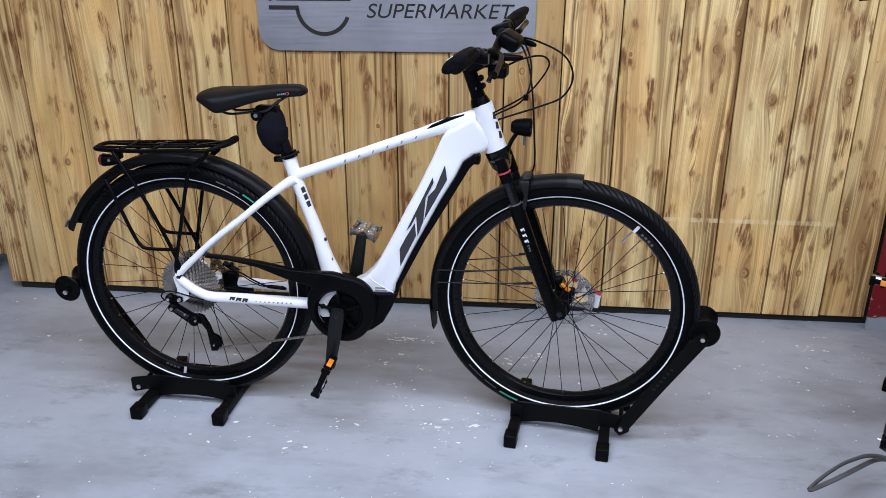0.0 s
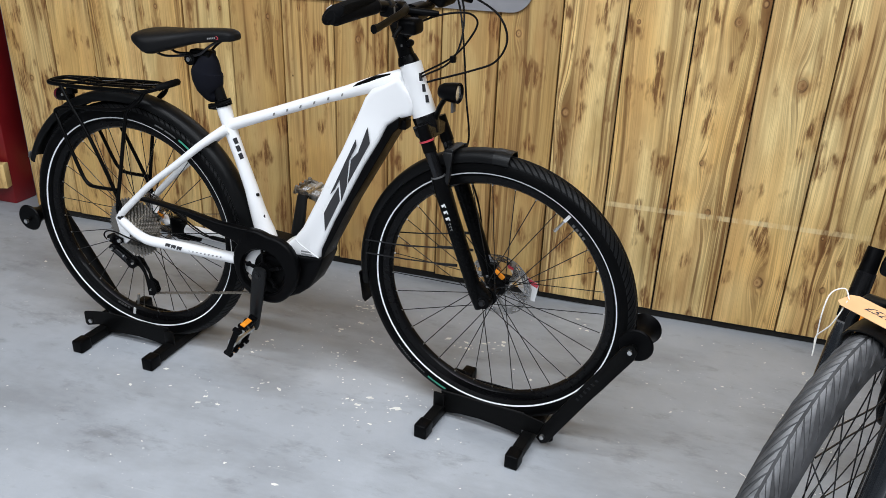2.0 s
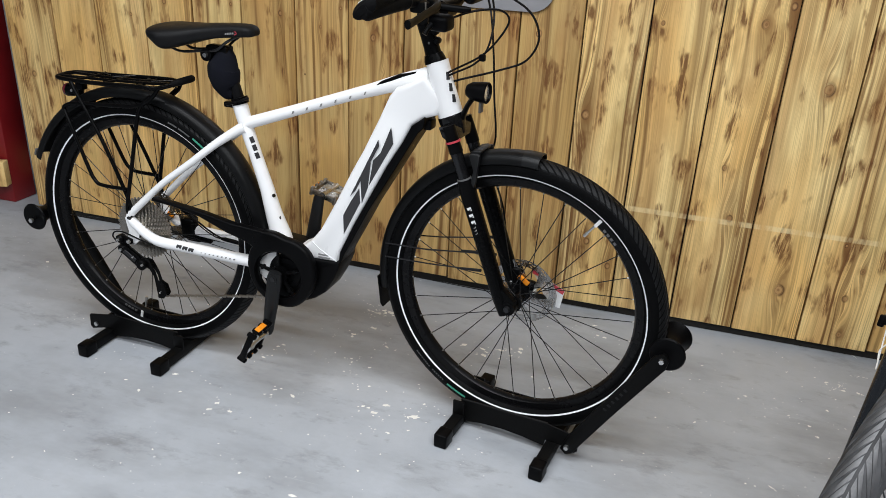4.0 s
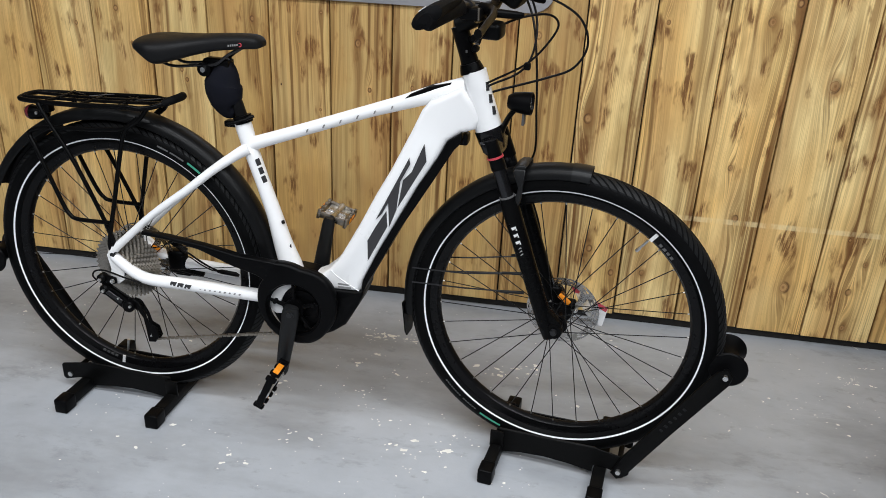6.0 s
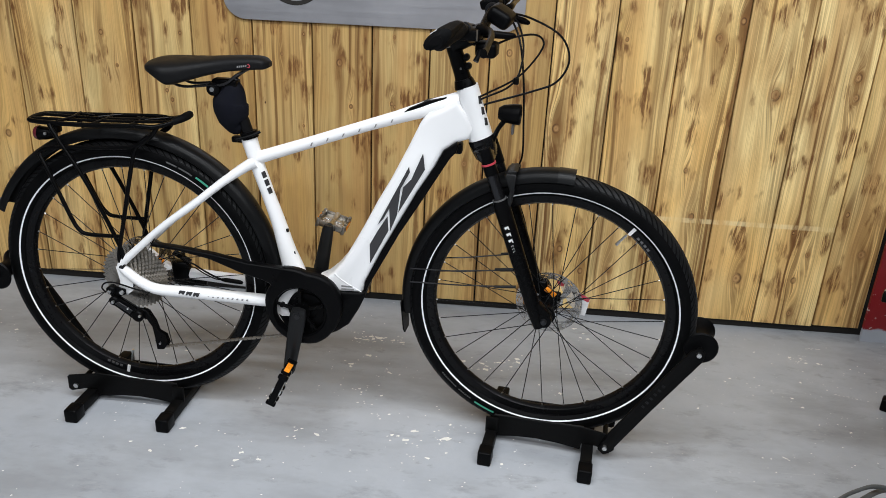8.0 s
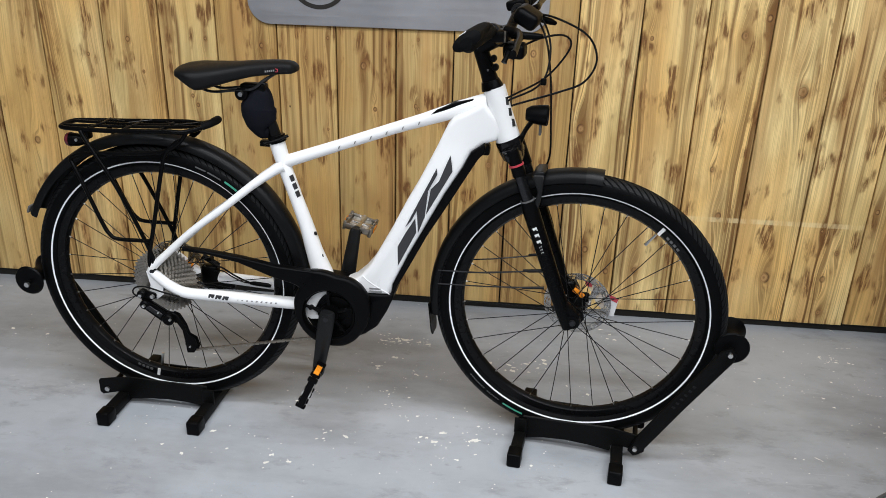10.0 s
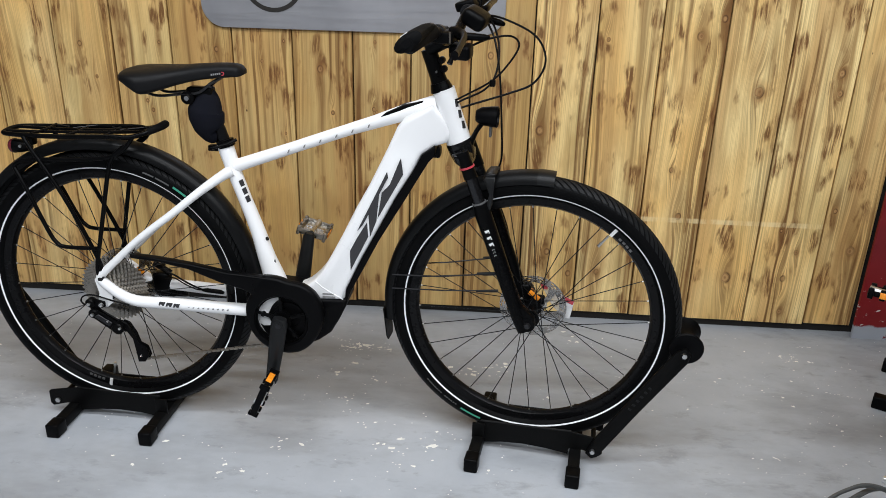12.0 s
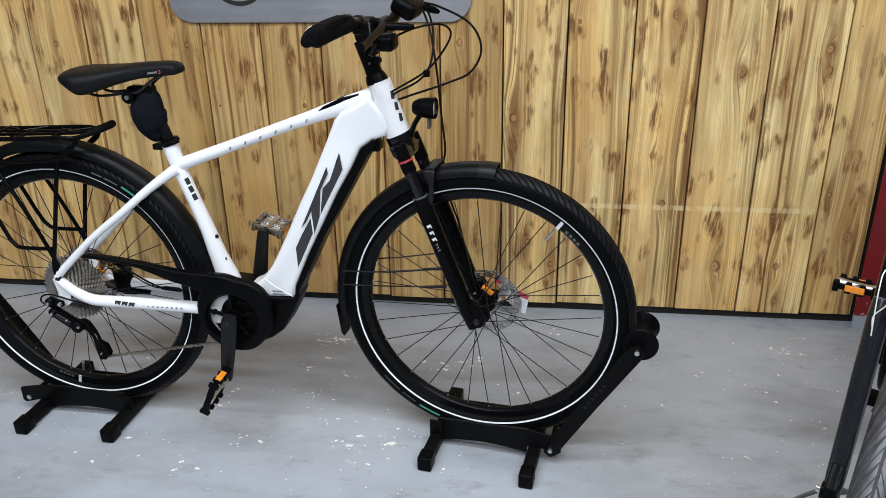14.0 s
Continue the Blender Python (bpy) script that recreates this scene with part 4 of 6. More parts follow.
    for k in range(5):
        a = math.radians(72 * k + 20)
        spider.append(tube([(bb[0] + 0.02 * math.cos(a), -0.083, bb[1] + 0.02 * math.sin(a)), (bb[0] + 0.066 * math.cos(a), -0.083, bb[1] + 0.066 * math.sin(a))], [0.006, 0.0042], 8))
        spider.append(turned(lathe([(0, -0.006), (0.006, -0.006), (0.006, 0.006), (0, 0.006)], 10), Matrix.Translation((bb[0] + 0.052 * math.cos(a), -0.083, bb[1] + 0.052 * math.sin(a)))))
    part("motor_face", join(ring(0.499, 0.37, 0.0, 0.054, -0.07, -0.054, 40), ring(0.499, 0.37, 0.03, 0.044, -0.074, -0.069, 32)), M_PLASTIC, bike, "ribbed black motor cover")
    part("motor_bracket", slab([(0.4, 0.352), (0.4, 0.415), (0.425, 0.44), (0.475, 0.438), (0.478, 0.405), (0.45, 0.392), (0.437, 0.368), (0.452, 0.338), (0.425, 0.335)], -0.064, -0.05, 0.003, 2), paint, bike)
    part("chainring", join(*spider), M_BLACK, bike, "black chainring spider")
    ca = math.radians(crank_angle)
    cd = Vector((math.cos(ca), 0, math.sin(ca)))
    for sgn, y in ((1, -0.108), (-1, 0.098)):
        b0 = Vector((bb[0], y, bb[1]))
        e0 = b0 + cd * 0.17 * sgn
        part("crank", join(tube([b0 - cd * 0.018 * sgn, b0, b0 + cd * 0.05 * sgn, e0, e0 + cd * 0.012 * sgn], [0.018, 0.0225, 0.0215, 0.0165, 0.0125], 14, wide=0.6),
                           tube([(b0.x, y - 0.013, b0.z), (b0.x, y + 0.03, b0.z)], 0.0125, 16)), M_BRACKET, bike)
        part("crank_bolt", ring(b0.x, b0.z, 0.0, 0.007, y - 0.0145, y - 0.012, 8), M_DARKMETAL, bike)
        if sgn == 1:
            mk = slab([(-0.003, 0.05), (0.006, 0.046), (0.005, 0.082), (-0.002, 0.086)], -0.0007, 0.0007)
            part("crank_mark", turned(mk, Matrix.Translation((b0.x, y - 0.0105, b0.z)) @ Matrix.Rotation(math.pi / 2 - ca, 4, "Y")), M_GREYPRINT, bike, "grey printed mark")
        side = -1 if y < 0 else 1
        pm = Matrix.Translation((e0.x, y + side * 0.068, e0.z)) @ Matrix.Rotation(math.radians(-12 if second else -66 if sgn == 1 else 16), 4, "Y")
        if side == 1:
            pm = pm @ Matrix.Rotation(math.pi, 4, "Z")
        far = sgn == -1 and not second
        pedal("pedal", bike, pm @ Matrix.Diagonal((0.86, 1, 1, 1)) if far else pm, M_CASSETTE if far else M_PLASTIC, M_STEEL, far)

    # gear mechanism and chain
    def knuckle(x, z, rr, y0, y1):
        return turned(lathe([(0, y0), (rr - 0.003, y0), (rr, y0 + 0.003), (rr, y1), (0, y1)], 20), Matrix.Translation((x, 0, z)))

    part("derailleur", join(
        knuckle(-0.042, 0.381, 0.0125, -0.098, -0.078), knuckle(-0.034, 0.352, 0.0135, -0.102, -0.078), knuckle(0.031, 0.314, 0.0165, -0.106, -0.08),
        slab([(-0.05, 0.386), (-0.036, 0.392), (-0.004, 0.384), (-0.004, 0.37), (-0.022, 0.362), (-0.024, 0.346), (-0.044, 0.348)], -0.09, -0.08, 0.003, 2),
        slab([(-0.042, 0.345), (-0.024, 0.363), (-0.002, 0.352), (0.03, 0.331), (0.046, 0.314), (0.03, 0.3), (0.012, 0.306), (-0.016, 0.326)], -0.1, -0.094, 0.002, 2),
        slab([(-0.036, 0.352), (-0.022, 0.36), (0.036, 0.325), (0.028, 0.31)], -0.084, -0.079, 0.001, 1)), M_BLACK, bike, "black rear derailleur")
    part("derailleur_link", slab([(-0.03, 0.346), (-0.018, 0.354), (0.018, 0.331), (0.01, 0.32)], -0.1035, -0.1005, 0.001, 1), M_DARKMETAL, bike, "dark polished link plate")
    cage = [(0.04, 0.332), (0.054, 0.326), (0.07, 0.296), (0.078, 0.268), (0.097, 0.258), (0.104, 0.232), (0.092, 0.212), (0.072, 0.21), (0.068, 0.25), (0.064, 0.28), (0.05, 0.302), (0.034, 0.306)]
    part("derailleur_cage", join(slab(cage, -0.092, -0.088, 0.001, 1), slab([(x, z - 0.004) for x, z in cage], -0.074, -0.071, 0.001, 1)), M_BLACK, bike, "black derailleur cage")
    for x, z, rr in ((0.042, 0.314, 0.017), (0.084, 0.232, 0.019)):
        part("pulley", join(ring(x, z, 0.004, rr - 0.003, -0.086, -0.076, 22), *[box(x + (rr - 0.001) * math.cos(q) - 0.002, x + (rr - 0.001) * math.cos(q) + 0.002, -0.083, -0.079, z + (rr - 0.001) * math.sin(q) - 0.002, z + (rr - 0.001) * math.sin(q) + 0.002) for q in [k * math.pi / 6 for k in range(12)]]), M_PLASTIC, bike)
    for x, z, y, rr in ((-0.042, 0.381, -0.1, 0.0055), (-0.034, 0.352, -0.104, 0.005), (-0.012, 0.377, -0.092, 0.0065), (0.006, 0.335, -0.102, 0.003), (0.084, 0.232, -0.094, 0.0035), (0.04, 0.318, -0.107, 0.004)):
        part("bolt", turned(lathe([(0, -0.002), (rr * 0.45, -0.002), (rr * 0.5, -0.0035), (rr * 0.85, -0.0035), (rr, 0.003), (0, 0.003)], 12), Matrix.Translation((x, y, z))), M_STEEL, bike, "bright bolt head")
    part("gear_cable", tube(spline([(-0.058, -0.09, 0.372), (-0.068, -0.09, 0.385), (-0.058, -0.09, 0.4), (-0.03, -0.088, 0.403), (0.02, -0.084, 0.388), (0.06, -0.078, 0.376)], 6), 0.0023, 8), M_CABLE, bike)
    links = []
    a, b = Vector((0.082, -0.08, 0.214)), Vector((0.47, -0.082, 0.296))
    for k in range(31):
        p = a.lerp(b, k / 31)
        q = a.lerp(b, (k + 0.8) / 31)
        w = 0.0035 if k % 2 else 0.0022
        links.append(tube([(p.x, p.y - w, p.z), (q.x, q.y - w, q.z)], 0.0034, 6, wide=0.35))
        links.append(tube([(p.x, p.y + w, p.z), (q.x, q.y + w, q.z)], 0.0034, 6, wide=0.35))
    part("chain", join(*links), M_CHAIN, bike, "steel chain")
    part("kickstand_plate", box(0.07, 0.16, 0.06, 0.08, 0.34, 0.385, 0.006), M_BLACK, bike)

    # saddle on a sprung post
    part("seat_clamp", join(tube([(0.338, 0, 0.808), (0.333, 0, 0.825)], 0.0225, 22), box(0.291, 0.319, -0.012, 0.012, 0.796, 0.811, 0.003), tube([(0.305, -0.02, 0.804), (0.305, 0.02, 0.804)], 0.005, 8),
                            tube([(0.369, -0.012, 0.83), (0.349, -0.02, 0.82), (0.309, -0.026, 0.808)], 0.004, 8)), M_BLACK, bike, "black seat clamp")
    part("seat_post", tube([(0.339, 0, 0.80), (0.324, 0, 0.85), (0.303, 0, 0.9)], 0.0145, 16), M_GLOSS, bike)
    bag = [((0.318, 0, 0.833), 0.014), ((0.305, 0, 0.838), 0.027), ((0.297, 0, 0.856), 0.0395), ((0.292, 0, 0.88), 0.045), ((0.291, 0, 0.898), 0.045), ((0.2965, 0, 0.918), 0.035), ((0.2995, 0, 0.938), 0.026), ((0.301, 0, 0.95), 0.016), ((0.301, 0, 0.954), 0.005)]
    part("post_cover", tube(spline([p for p, r in bag], 4), [r for p, r in bag], 20, wide=0.8), M_NEOPRENE, bike, "dark neoprene cover over the sprung seat post")
    part("saddle_clamp", join(tube([(0.2565, -0.026, 0.9325), (0.2565, 0.026, 0.9325)], 0.0165, 18), box(0.25, 0.315, -0.018, 0.018, 0.935, 0.957, 0.006)), M_BLACK, bike)
    part("saddle_bolt", turned(lathe([(0, -0.004), (0.006, -0.004), (0.008, 0.003), (0, 0.003)], 12), Matrix.Translation((0.2565, -0.028, 0.9325))), M_STEEL, bike, "bright saddle bolt")
    both("saddle_rail", tube(spline([(0.142, -0.032, 0.955), (0.16, -0.03, 0.941), (0.187, -0.026, 0.935), (0.236, -0.023, 0.94), (0.285, -0.022, 0.946), (0.315, -0.018, 0.968), (0.345, -0.01, 0.986)], 5), 0.0036, 8), M_DARKMETAL)
    V, F = [], []
    stations = [(0.09, 0.03, 0.987, 0.016), (0.099, 0.056, 0.995, 0.022), (0.114, 0.074, 1.0, 0.029), (0.136, 0.084, 1.003, 0.046), (0.16, 0.086, 1.004, 0.06), (0.2, 0.074, 1.006, 0.052), (0.245, 0.054, 1.009, 0.042),
                (0.29, 0.041, 1.0135, 0.036), (0.335, 0.034, 1.017, 0.034), (0.37, 0.031, 1.0175, 0.031), (0.388, 0.026, 1.014, 0.026), (0.399, 0.012, 1.006, 0.013)]
    seg = 22
    xs = spline(stations, 4)
    for x, w, z, d in xs:
        for k in range(seg):
            a = 2 * math.pi * k / seg
            cy, sz = math.cos(a), math.sin(a)
            yy = w * math.copysign(abs(cy) ** (0.72 if sz > 0 else 0.45), cy)
            zz = z - d * 0.42 + (d * 0.42 if sz > 0 else d * 0.58) * math.copysign(abs(sz) ** (0.8 if sz > 0 else 0.55), sz) - 0.07 * (yy * yy) / max(w, 0.02)
            V.append((x, yy, zz))
    for i in range(len(xs) - 1):
        for k in range(seg):
            F.append((i * seg + k, i * seg + (k + 1) % seg, (i + 1) * seg + (k + 1) % seg, (i + 1) * seg + k))
    F += [tuple(range(seg)), tuple((len(xs) - 1) * seg + k for k in range(seg))]
    part("saddle", (V, F), M_SADDLE, bike, "padded black vinyl saddle", sharp=70)
    for k in range(5):
        part("saddle_mark", slab([(0.325 + 0.005 * k, 0.991 + 0.0007 * k), (0.3285 + 0.005 * k, 0.991 + 0.0007 * k), (0.3292 + 0.005 * k, 0.9955 + 0.0007 * k), (0.3257 + 0.005 * k, 0.9955 + 0.0007 * k)], -0.0352 + 0.0006 * k, -0.028), M_GREYPRINT, bike)
    part("saddle_mark", ring(0.3535, 0.9965, 0.003, 0.0046, -0.0335, -0.026, 12, -120, 120), M_RED, bike)

    # rack and mudguards
    loop = spline([(-0.222, -0.045, 0.824), (-0.24, -0.02, 0.826), (-0.24, 0.02, 0.826), (-0.222, 0.045, 0.824), (-0.1, 0.058, 0.826), (0.06, 0.058, 0.833), (0.105, 0.052, 0.832), (0.145, 0.04, 0.842), (0.17, 0.022, 0.853),
                   (0.17, -0.022, 0.853), (0.145, -0.04, 0.842), (0.105, -0.052, 0.832), (0.06, -0.058, 0.833), (-0.1, -0.058, 0.826)], 5, closed=True)
    part("rack_loop", tube(loop, 0.0062, 12, closed=True), M_BLACK, bike)
    part("rack_bumper", tube(spline([(0.15, -0.037, 0.8445), (0.168, -0.026, 0.852), (0.174, 0, 0.854), (0.168, 0.026, 0.852), (0.15, 0.037, 0.8445)], 5), [0.0085, 0.0098, 0.0098, 0.0098, 0.0085], 12), M_GRIP, bike, "rubber sleeve on the rack end")
    for y in (-0.024, 0.024):
        part("rack_rail", tube(spline([(-0.235, y, 0.826), (-0.08, y * 0.6, 0.828), (0.06, y * 0.6, 0.834), (0.145, y, 0.843)], 4), 0.0042, 10), M_BLACK, bike)
    for x in (-0.15, -0.06, 0.03, 0.1):
        part("rack_bar", tube([(x, -0.056, 0.829), (x + 0.012, 0, 0.831), (x, 0.056, 0.829)], 0.004, 10), M_BLACK, bike)
    for x, y in ((-0.12, 0.014), (-0.06, -0.014), (0.03, 0.014), (0.065, -0.014)):
        part("rack_spring", tube([(x, y, 0.84), (x + 0.05, -y, 0.843)], 0.0011, 6), M_DARKMETAL, bike, "dark spring clip wire")
    both("rack_lower_rail", tube(spline([(-0.212, -0.056, 0.735), (-0.204, -0.058, 0.75), (-0.15, -0.06, 0.763), (0.03, -0.06, 0.776), (0.088, -0.058, 0.8), (0.116, -0.05, 0.834)], 5), 0.0055, 12), M_BLACK)
    both("rack_leg", tube(spline([(-0.172, -0.058, 0.822), (-0.152, -0.062, 0.788), (-0.085, -0.066, 0.672), (-0.014, -0.07, 0.505), (-0.006, -0.072, 0.45)], 5), 0.0055, 12), M_BLACK)
    both("rack_leg", tube(spline([(-0.21, -0.058, 0.738), (-0.187, -0.064, 0.693), (-0.142, -0.069, 0.578), (-0.122, -0.071, 0.543), (-0.097, -0.072, 0.532), (-0.012, -0.07, 0.532)], 5), 0.0055, 12), M_BLACK)
    both("rack_leg", tube(spline([(0.092, -0.057, 0.81), (0.058, -0.06, 0.778), (0.042, -0.063, 0.733), (0.008, -0.067, 0.592), (-0.017, -0.072, 0.483), (-0.014, -0.072, 0.45)], 5), 0.0055, 12), M_BLACK)
    part("rear_lamp", join(turned(lathe([(0, -0.022), (0.0175, -0.022), (0.0185, -0.012), (0.017, 0.006), (0.011, 0.03), (0, 0.034)], 24, "x"), Matrix.Translation((-0.224, 0, 0.781))), box(-0.205, -0.18, -0.012, 0.012, 0.786, 0.812, 0.004)), M_PLASTIC, bike, "black rear lamp")
    part("rear_lamp_lens", turned(lathe([(0, -0.006), (0.012, -0.005), (0.0172, -0.001), (0.0194, 0.006), (0.0194, 0.009)], 24, "x"), Matrix.Translation((-0.2465, 0, 0.781))), M_LAMPRED, bike, "red lamp lens")

    def guard(cx, cz, r, a0, a1, n=40, half=0.029):
        V, F = [], []
        prof = [(-half, -0.02), (-half * 0.98, -0.008), (-half * 0.75, 0.002), (-half * 0.35, 0.0065), (0, 0.0075), (half * 0.35, 0.0065), (half * 0.75, 0.002), (half * 0.98, -0.008), (half, -0.02)]
        k = len(prof)
        for i in range(n + 1):
            a = math.radians(a0 + (a1 - a0) * i / n)
            for t in (0, -0.0022):
                for y, d in prof:
                    q = r + d + t
                    V.append((cx + q * math.cos(a), y * (1 if t == 0 else 0.93), cz + q * math.sin(a)))
        for i in range(n):
            o, p = i * 2 * k, (i + 1) * 2 * k
            for j in range(k - 1):
                F.append((o + j, o + j + 1, p + j + 1, p + j))
                F.append((o + k + j, p + k + j, p + k + j + 1, o + k + j + 1))
            F.append((o, p, p + k, o + k))
            F.append((o + k - 1, o + 2 * k - 1, p + 2 * k - 1, p + k - 1))
        for o in (0, n * 2 * k):
            for j in range(k - 1):
                F.append((o + j, o + k + j, o + k + j + 1, o + j + 1))
        return V, F

    part("rear_mudguard", guard(-0.004, 0.402, 0.4085, -4, 156, 56, 0.033), M_GUARD, bike, "black full-length mudguard")
    part("mudguard_reflector", turned(box(-0.003, 0.003, -0.017, 0.017, -0.011, 0.011, 0.002), Matrix.Translation((-0.39, 0, 0.576)) @ Matrix.Rotation(0.4, 4, "Y")), M_FAINT, bike, "small grey reflector")
    fg = part("front_mudguard", guard(1.133, 0.397, 0.389, 86 if second else 84.5, 188, 44, 0.0325), M_GUARD, bike, "black mudguard over the front wheel", S)
    if not second:
        part("mudguard_tip", guard(1.133, 0.397, 0.3905, 84.2, 90.5, 6, 0.0336), M_BRACKET, fg, "dark grey end cap")
    part("mudguard_flap", turned(slab([(-0.03, 0.0), (0.03, 0.0), (0.029, -0.085), (0.02, -0.1), (-0.02, -0.1), (-0.029, -0.085)], -0.0016, 0.0016), Matrix.Translation((1.133 - 0.394, 0, 0.375)) @ Matrix.Rotation(math.pi / 2, 4, "Z") @ Matrix.Rotation(-0.1, 4, "X")), M_PLASTIC, fg, "black flap")
    for y in (-1, 1):
        for za, zb in ((0.474, 0.455), (0.524, 0.495)):
            part("mudguard_stay", tube([(1.05, 0.052 * y, za + 0.005), (0.9, 0.045 * y, zb + 0.004), (0.765, 0.033 * y, zb - 0.012)], 0.0019, 6), M_DARKMETAL, bike, m=S)
            if not second:
                part("stay_sleeve", tube([(1.052, 0.052 * y, za + 0.0055), (1.035, 0.0515 * y, za + 0.003), (0.995, 0.05 * y, za - 0.003)], [0.004, 0.004, 0.0032], 10), M_BRACKET, bike, m=S)

    # sprung fork
    fd = (Vector((1.1135, 0, 0.396)) - Vector((0.945, 0, 0.844))).normalized()

    def leg(z0, z1, y):
        a = Vector((0.945, y, 0.844)) + fd * ((0.844 - z0) / -fd.z)
        b = Vector((0.945, y, 0.844)) + fd * ((0.844 - z1) / -fd.z)
        return tuple(a), tuple(b)

    part("fork_crown", join(tube([(0.929, 0, 0.8525), (0.9305, 0, 0.849), (0.938, 0, 0.828), (0.946, 0, 0.806)], [0.0325, 0.0335, 0.032, 0.027], 28), slab([(0.922, 0.832), (0.95, 0.842), (0.966, 0.828), (0.97, 0.806), (0.95, 0.799), (0.932, 0.81)], -0.062, 0.062, 0.013, 4)), M_CROWN, bike, "black fork crown", S)
    fy, fr = (0.066, 0.84) if second else (0.05, 0.98)
    lower = M_FRAME2 if second else M_BLACK
    for y in (-fy - 0.012, fy - 0.014) if second else (-fy, fy):
        part("stanchion", tube(leg(0.80, 0.68, y), 0.0155, 20), M_STANCHION, bike, "", S)
        part("fork_cap", tube(leg(0.84, 0.777, y), [fr * q for q in (0.0158, 0.0185, 0.0185, 0.0175)], 20), M_PLASTIC, bike, "", S)
        a, b = leg(0.7135, 0.372, y)
        part("wiper_seal", tube(leg(0.7165, 0.7125, y), 0.0186 * fr, 20), M_FAINT, bike, "grey wiper seal", S)
        part("fork_leg", tube([a, tuple(Vector(a).lerp(Vector(b), 0.08)), tuple(Vector(a).lerp(Vector(b), 0.5)), tuple(Vector(a).lerp(Vector(b), 0.88)), b], [fr * q for q in (0.0185, 0.0215, 0.0205, 0.0195, 0.016)], 22), lower, bike, "dark lower fork leg", S)
        part("fork_end", join(slab([(1.085, 0.44), (1.116, 0.445), (1.15, 0.415), (1.152, 0.392), (1.137, 0.376), (1.11, 0.376), (1.1, 0.4)], y - 0.012 * fr, y + 0.012 * fr, 0.005, 2), turned(lathe([(0, -0.015), (0.019 * fr, -0.015), (0.021 * fr, -0.008), (0.021 * fr, 0.012), (0, 0.012)], 20), Matrix.Translation((1.133, y, 0.396)))), M_BLACK, bike, "", S)
        part("axle_nut", turned(lathe([(0, -0.008), (0.007, -0.008), (0.009, 0.0), (0, 0.0)], 10), Matrix.Translation((1.133, y + math.copysign(0.015, y), 0.396))), M_STEEL if second else M_DARKMETAL, bike, "", S)
    if not second:
        part("lockout_dial", tube(leg(0.8055, 0.8012, -fy), 0.0188, 20), M_RED, bike, "red adjuster ring", S)
    strap = [(1.001, 0.772), (1.006, 0.78), (1.029, 0.781), (1.0296, 0.766), (1.028, 0.74), (1.026, 0.7136), (1.02, 0.692), (1.005, 0.692), (1.0125, 0.7125), (1.0175, 0.7395), (1.0076, 0.761)]
    arch = [slab(strap, y - 0.006, y + 0.006, 0.003, 2) for y in (-fy, fy)]
    arch = [([(x, y * (1 - 0.22 * max(0.0, (z - 0.74) / 0.05)), z) for x, y, z in g[0]], g[1]) for g in arch]
    arch.append(slab([(1.0, 0.772), (1.001, 0.7795), (1.008, 0.786), (1.023, 0.7895), (1.031, 0.7865), (1.028, 0.779)], -0.76 * fy - 0.004, 0.5 * fy, 0.0045, 3))
    part("fork_arch", join(*arch), M_BRACKET, bike, "grey cast fork bridge", S)
    for k in range(6):
        big = k < 3
        z = 0.652 - (0.0165 * k if big else 0.0495 + 0.0075 * (k - 3))
        a, b = leg(z, z - (0.0115 if big else 0.005), -fy)
        hw = 0.005 if big else 0.0022
        mk = [(a[0] - hw, a[2] - 0.004), (a[0] + hw, a[2] + 0.002), (b[0] + hw, b[2] + 0.004), (b[0] + hw * 0.3, b[2] + 0.004), (b[0] + hw * 0.3, b[2] + 0.008), (b[0] - hw, b[2] + 0.002)]
        part("fork_mark", slab(mk, -fy - 0.0215 * fr, -fy - 0.0185 * fr), M_PRINT if not second else M_RUST, bike, "", S)
        if second:
            part("fork_mark", mirrored(slab(mk, -fy - 0.0215 * fr, -fy - 0.0185 * fr)), M_RUST, bike, "", S)
    part("front_caliper", join(box(1.083, 1.128, 0.036, 0.064, 0.41, 0.462, 0.009, 3), box(1.118, 1.168, 0.04, 0.062, 0.402, 0.428, 0.008, 3), turned(box(-0.034, 0.034, -0.006, 0.006, -0.007, 0.007, 0.003), Matrix.Translation((1.132, 0.058, 0.398)) @ Matrix.Rotation(0.5, 4, "Y"))), M_BLACK, bike, "black brake caliper", S)
    for x, z in ((1.136, 0.4), (1.169, 0.407), (1.105, 0.422)):
        part("caliper_bolt", turned(lathe([(0, -0.012), (0.0035, -0.012), (0.005, -0.008), (0.005, 0.004), (0, 0.004)], 12), Matrix.Translation((x, 0.042, z))), M_STEEL, bike, "bright caliper bolt", S)
    part("caliper_spacer", turned(box(-0.017, 0.017, -0.003, 0.003, -0.007, 0.007, 0.002), Matrix.Translation((1.138, 0.036, 0.433)) @ Matrix.Rotation(0.6, 4, "Y")), M_ORANGE, bike, "orange transport spacer", S)
    if not second:
        part("warning_card", slab([(1.15, 0.462), (1.172, 0.458), (1.214, 0.433), (1.244, 0.42), (1.241, 0.395), (1.235, 0.3665), (1.2245, 0.3665), (1.205, 0.382), (1.188, 0.396), (1.176, 0.42)], 0.0555, 0.0562), M_FILM, bike, "clear plastic warning card tied at the brake disc", S)
        part("card_panel", slab([(1.214, 0.432), (1.2445, 0.4195), (1.236, 0.366), (1.224, 0.367), (1.226, 0.4)], 0.0542, 0.0552), M_PAPER, bike, "white printed panel", S)
        part("card_edge", slab([(1.151, 0.461), (1.172, 0.457), (1.1705, 0.4455), (1.156, 0.4475)], 0.0542, 0.0552), M_RED, bike, "", S)
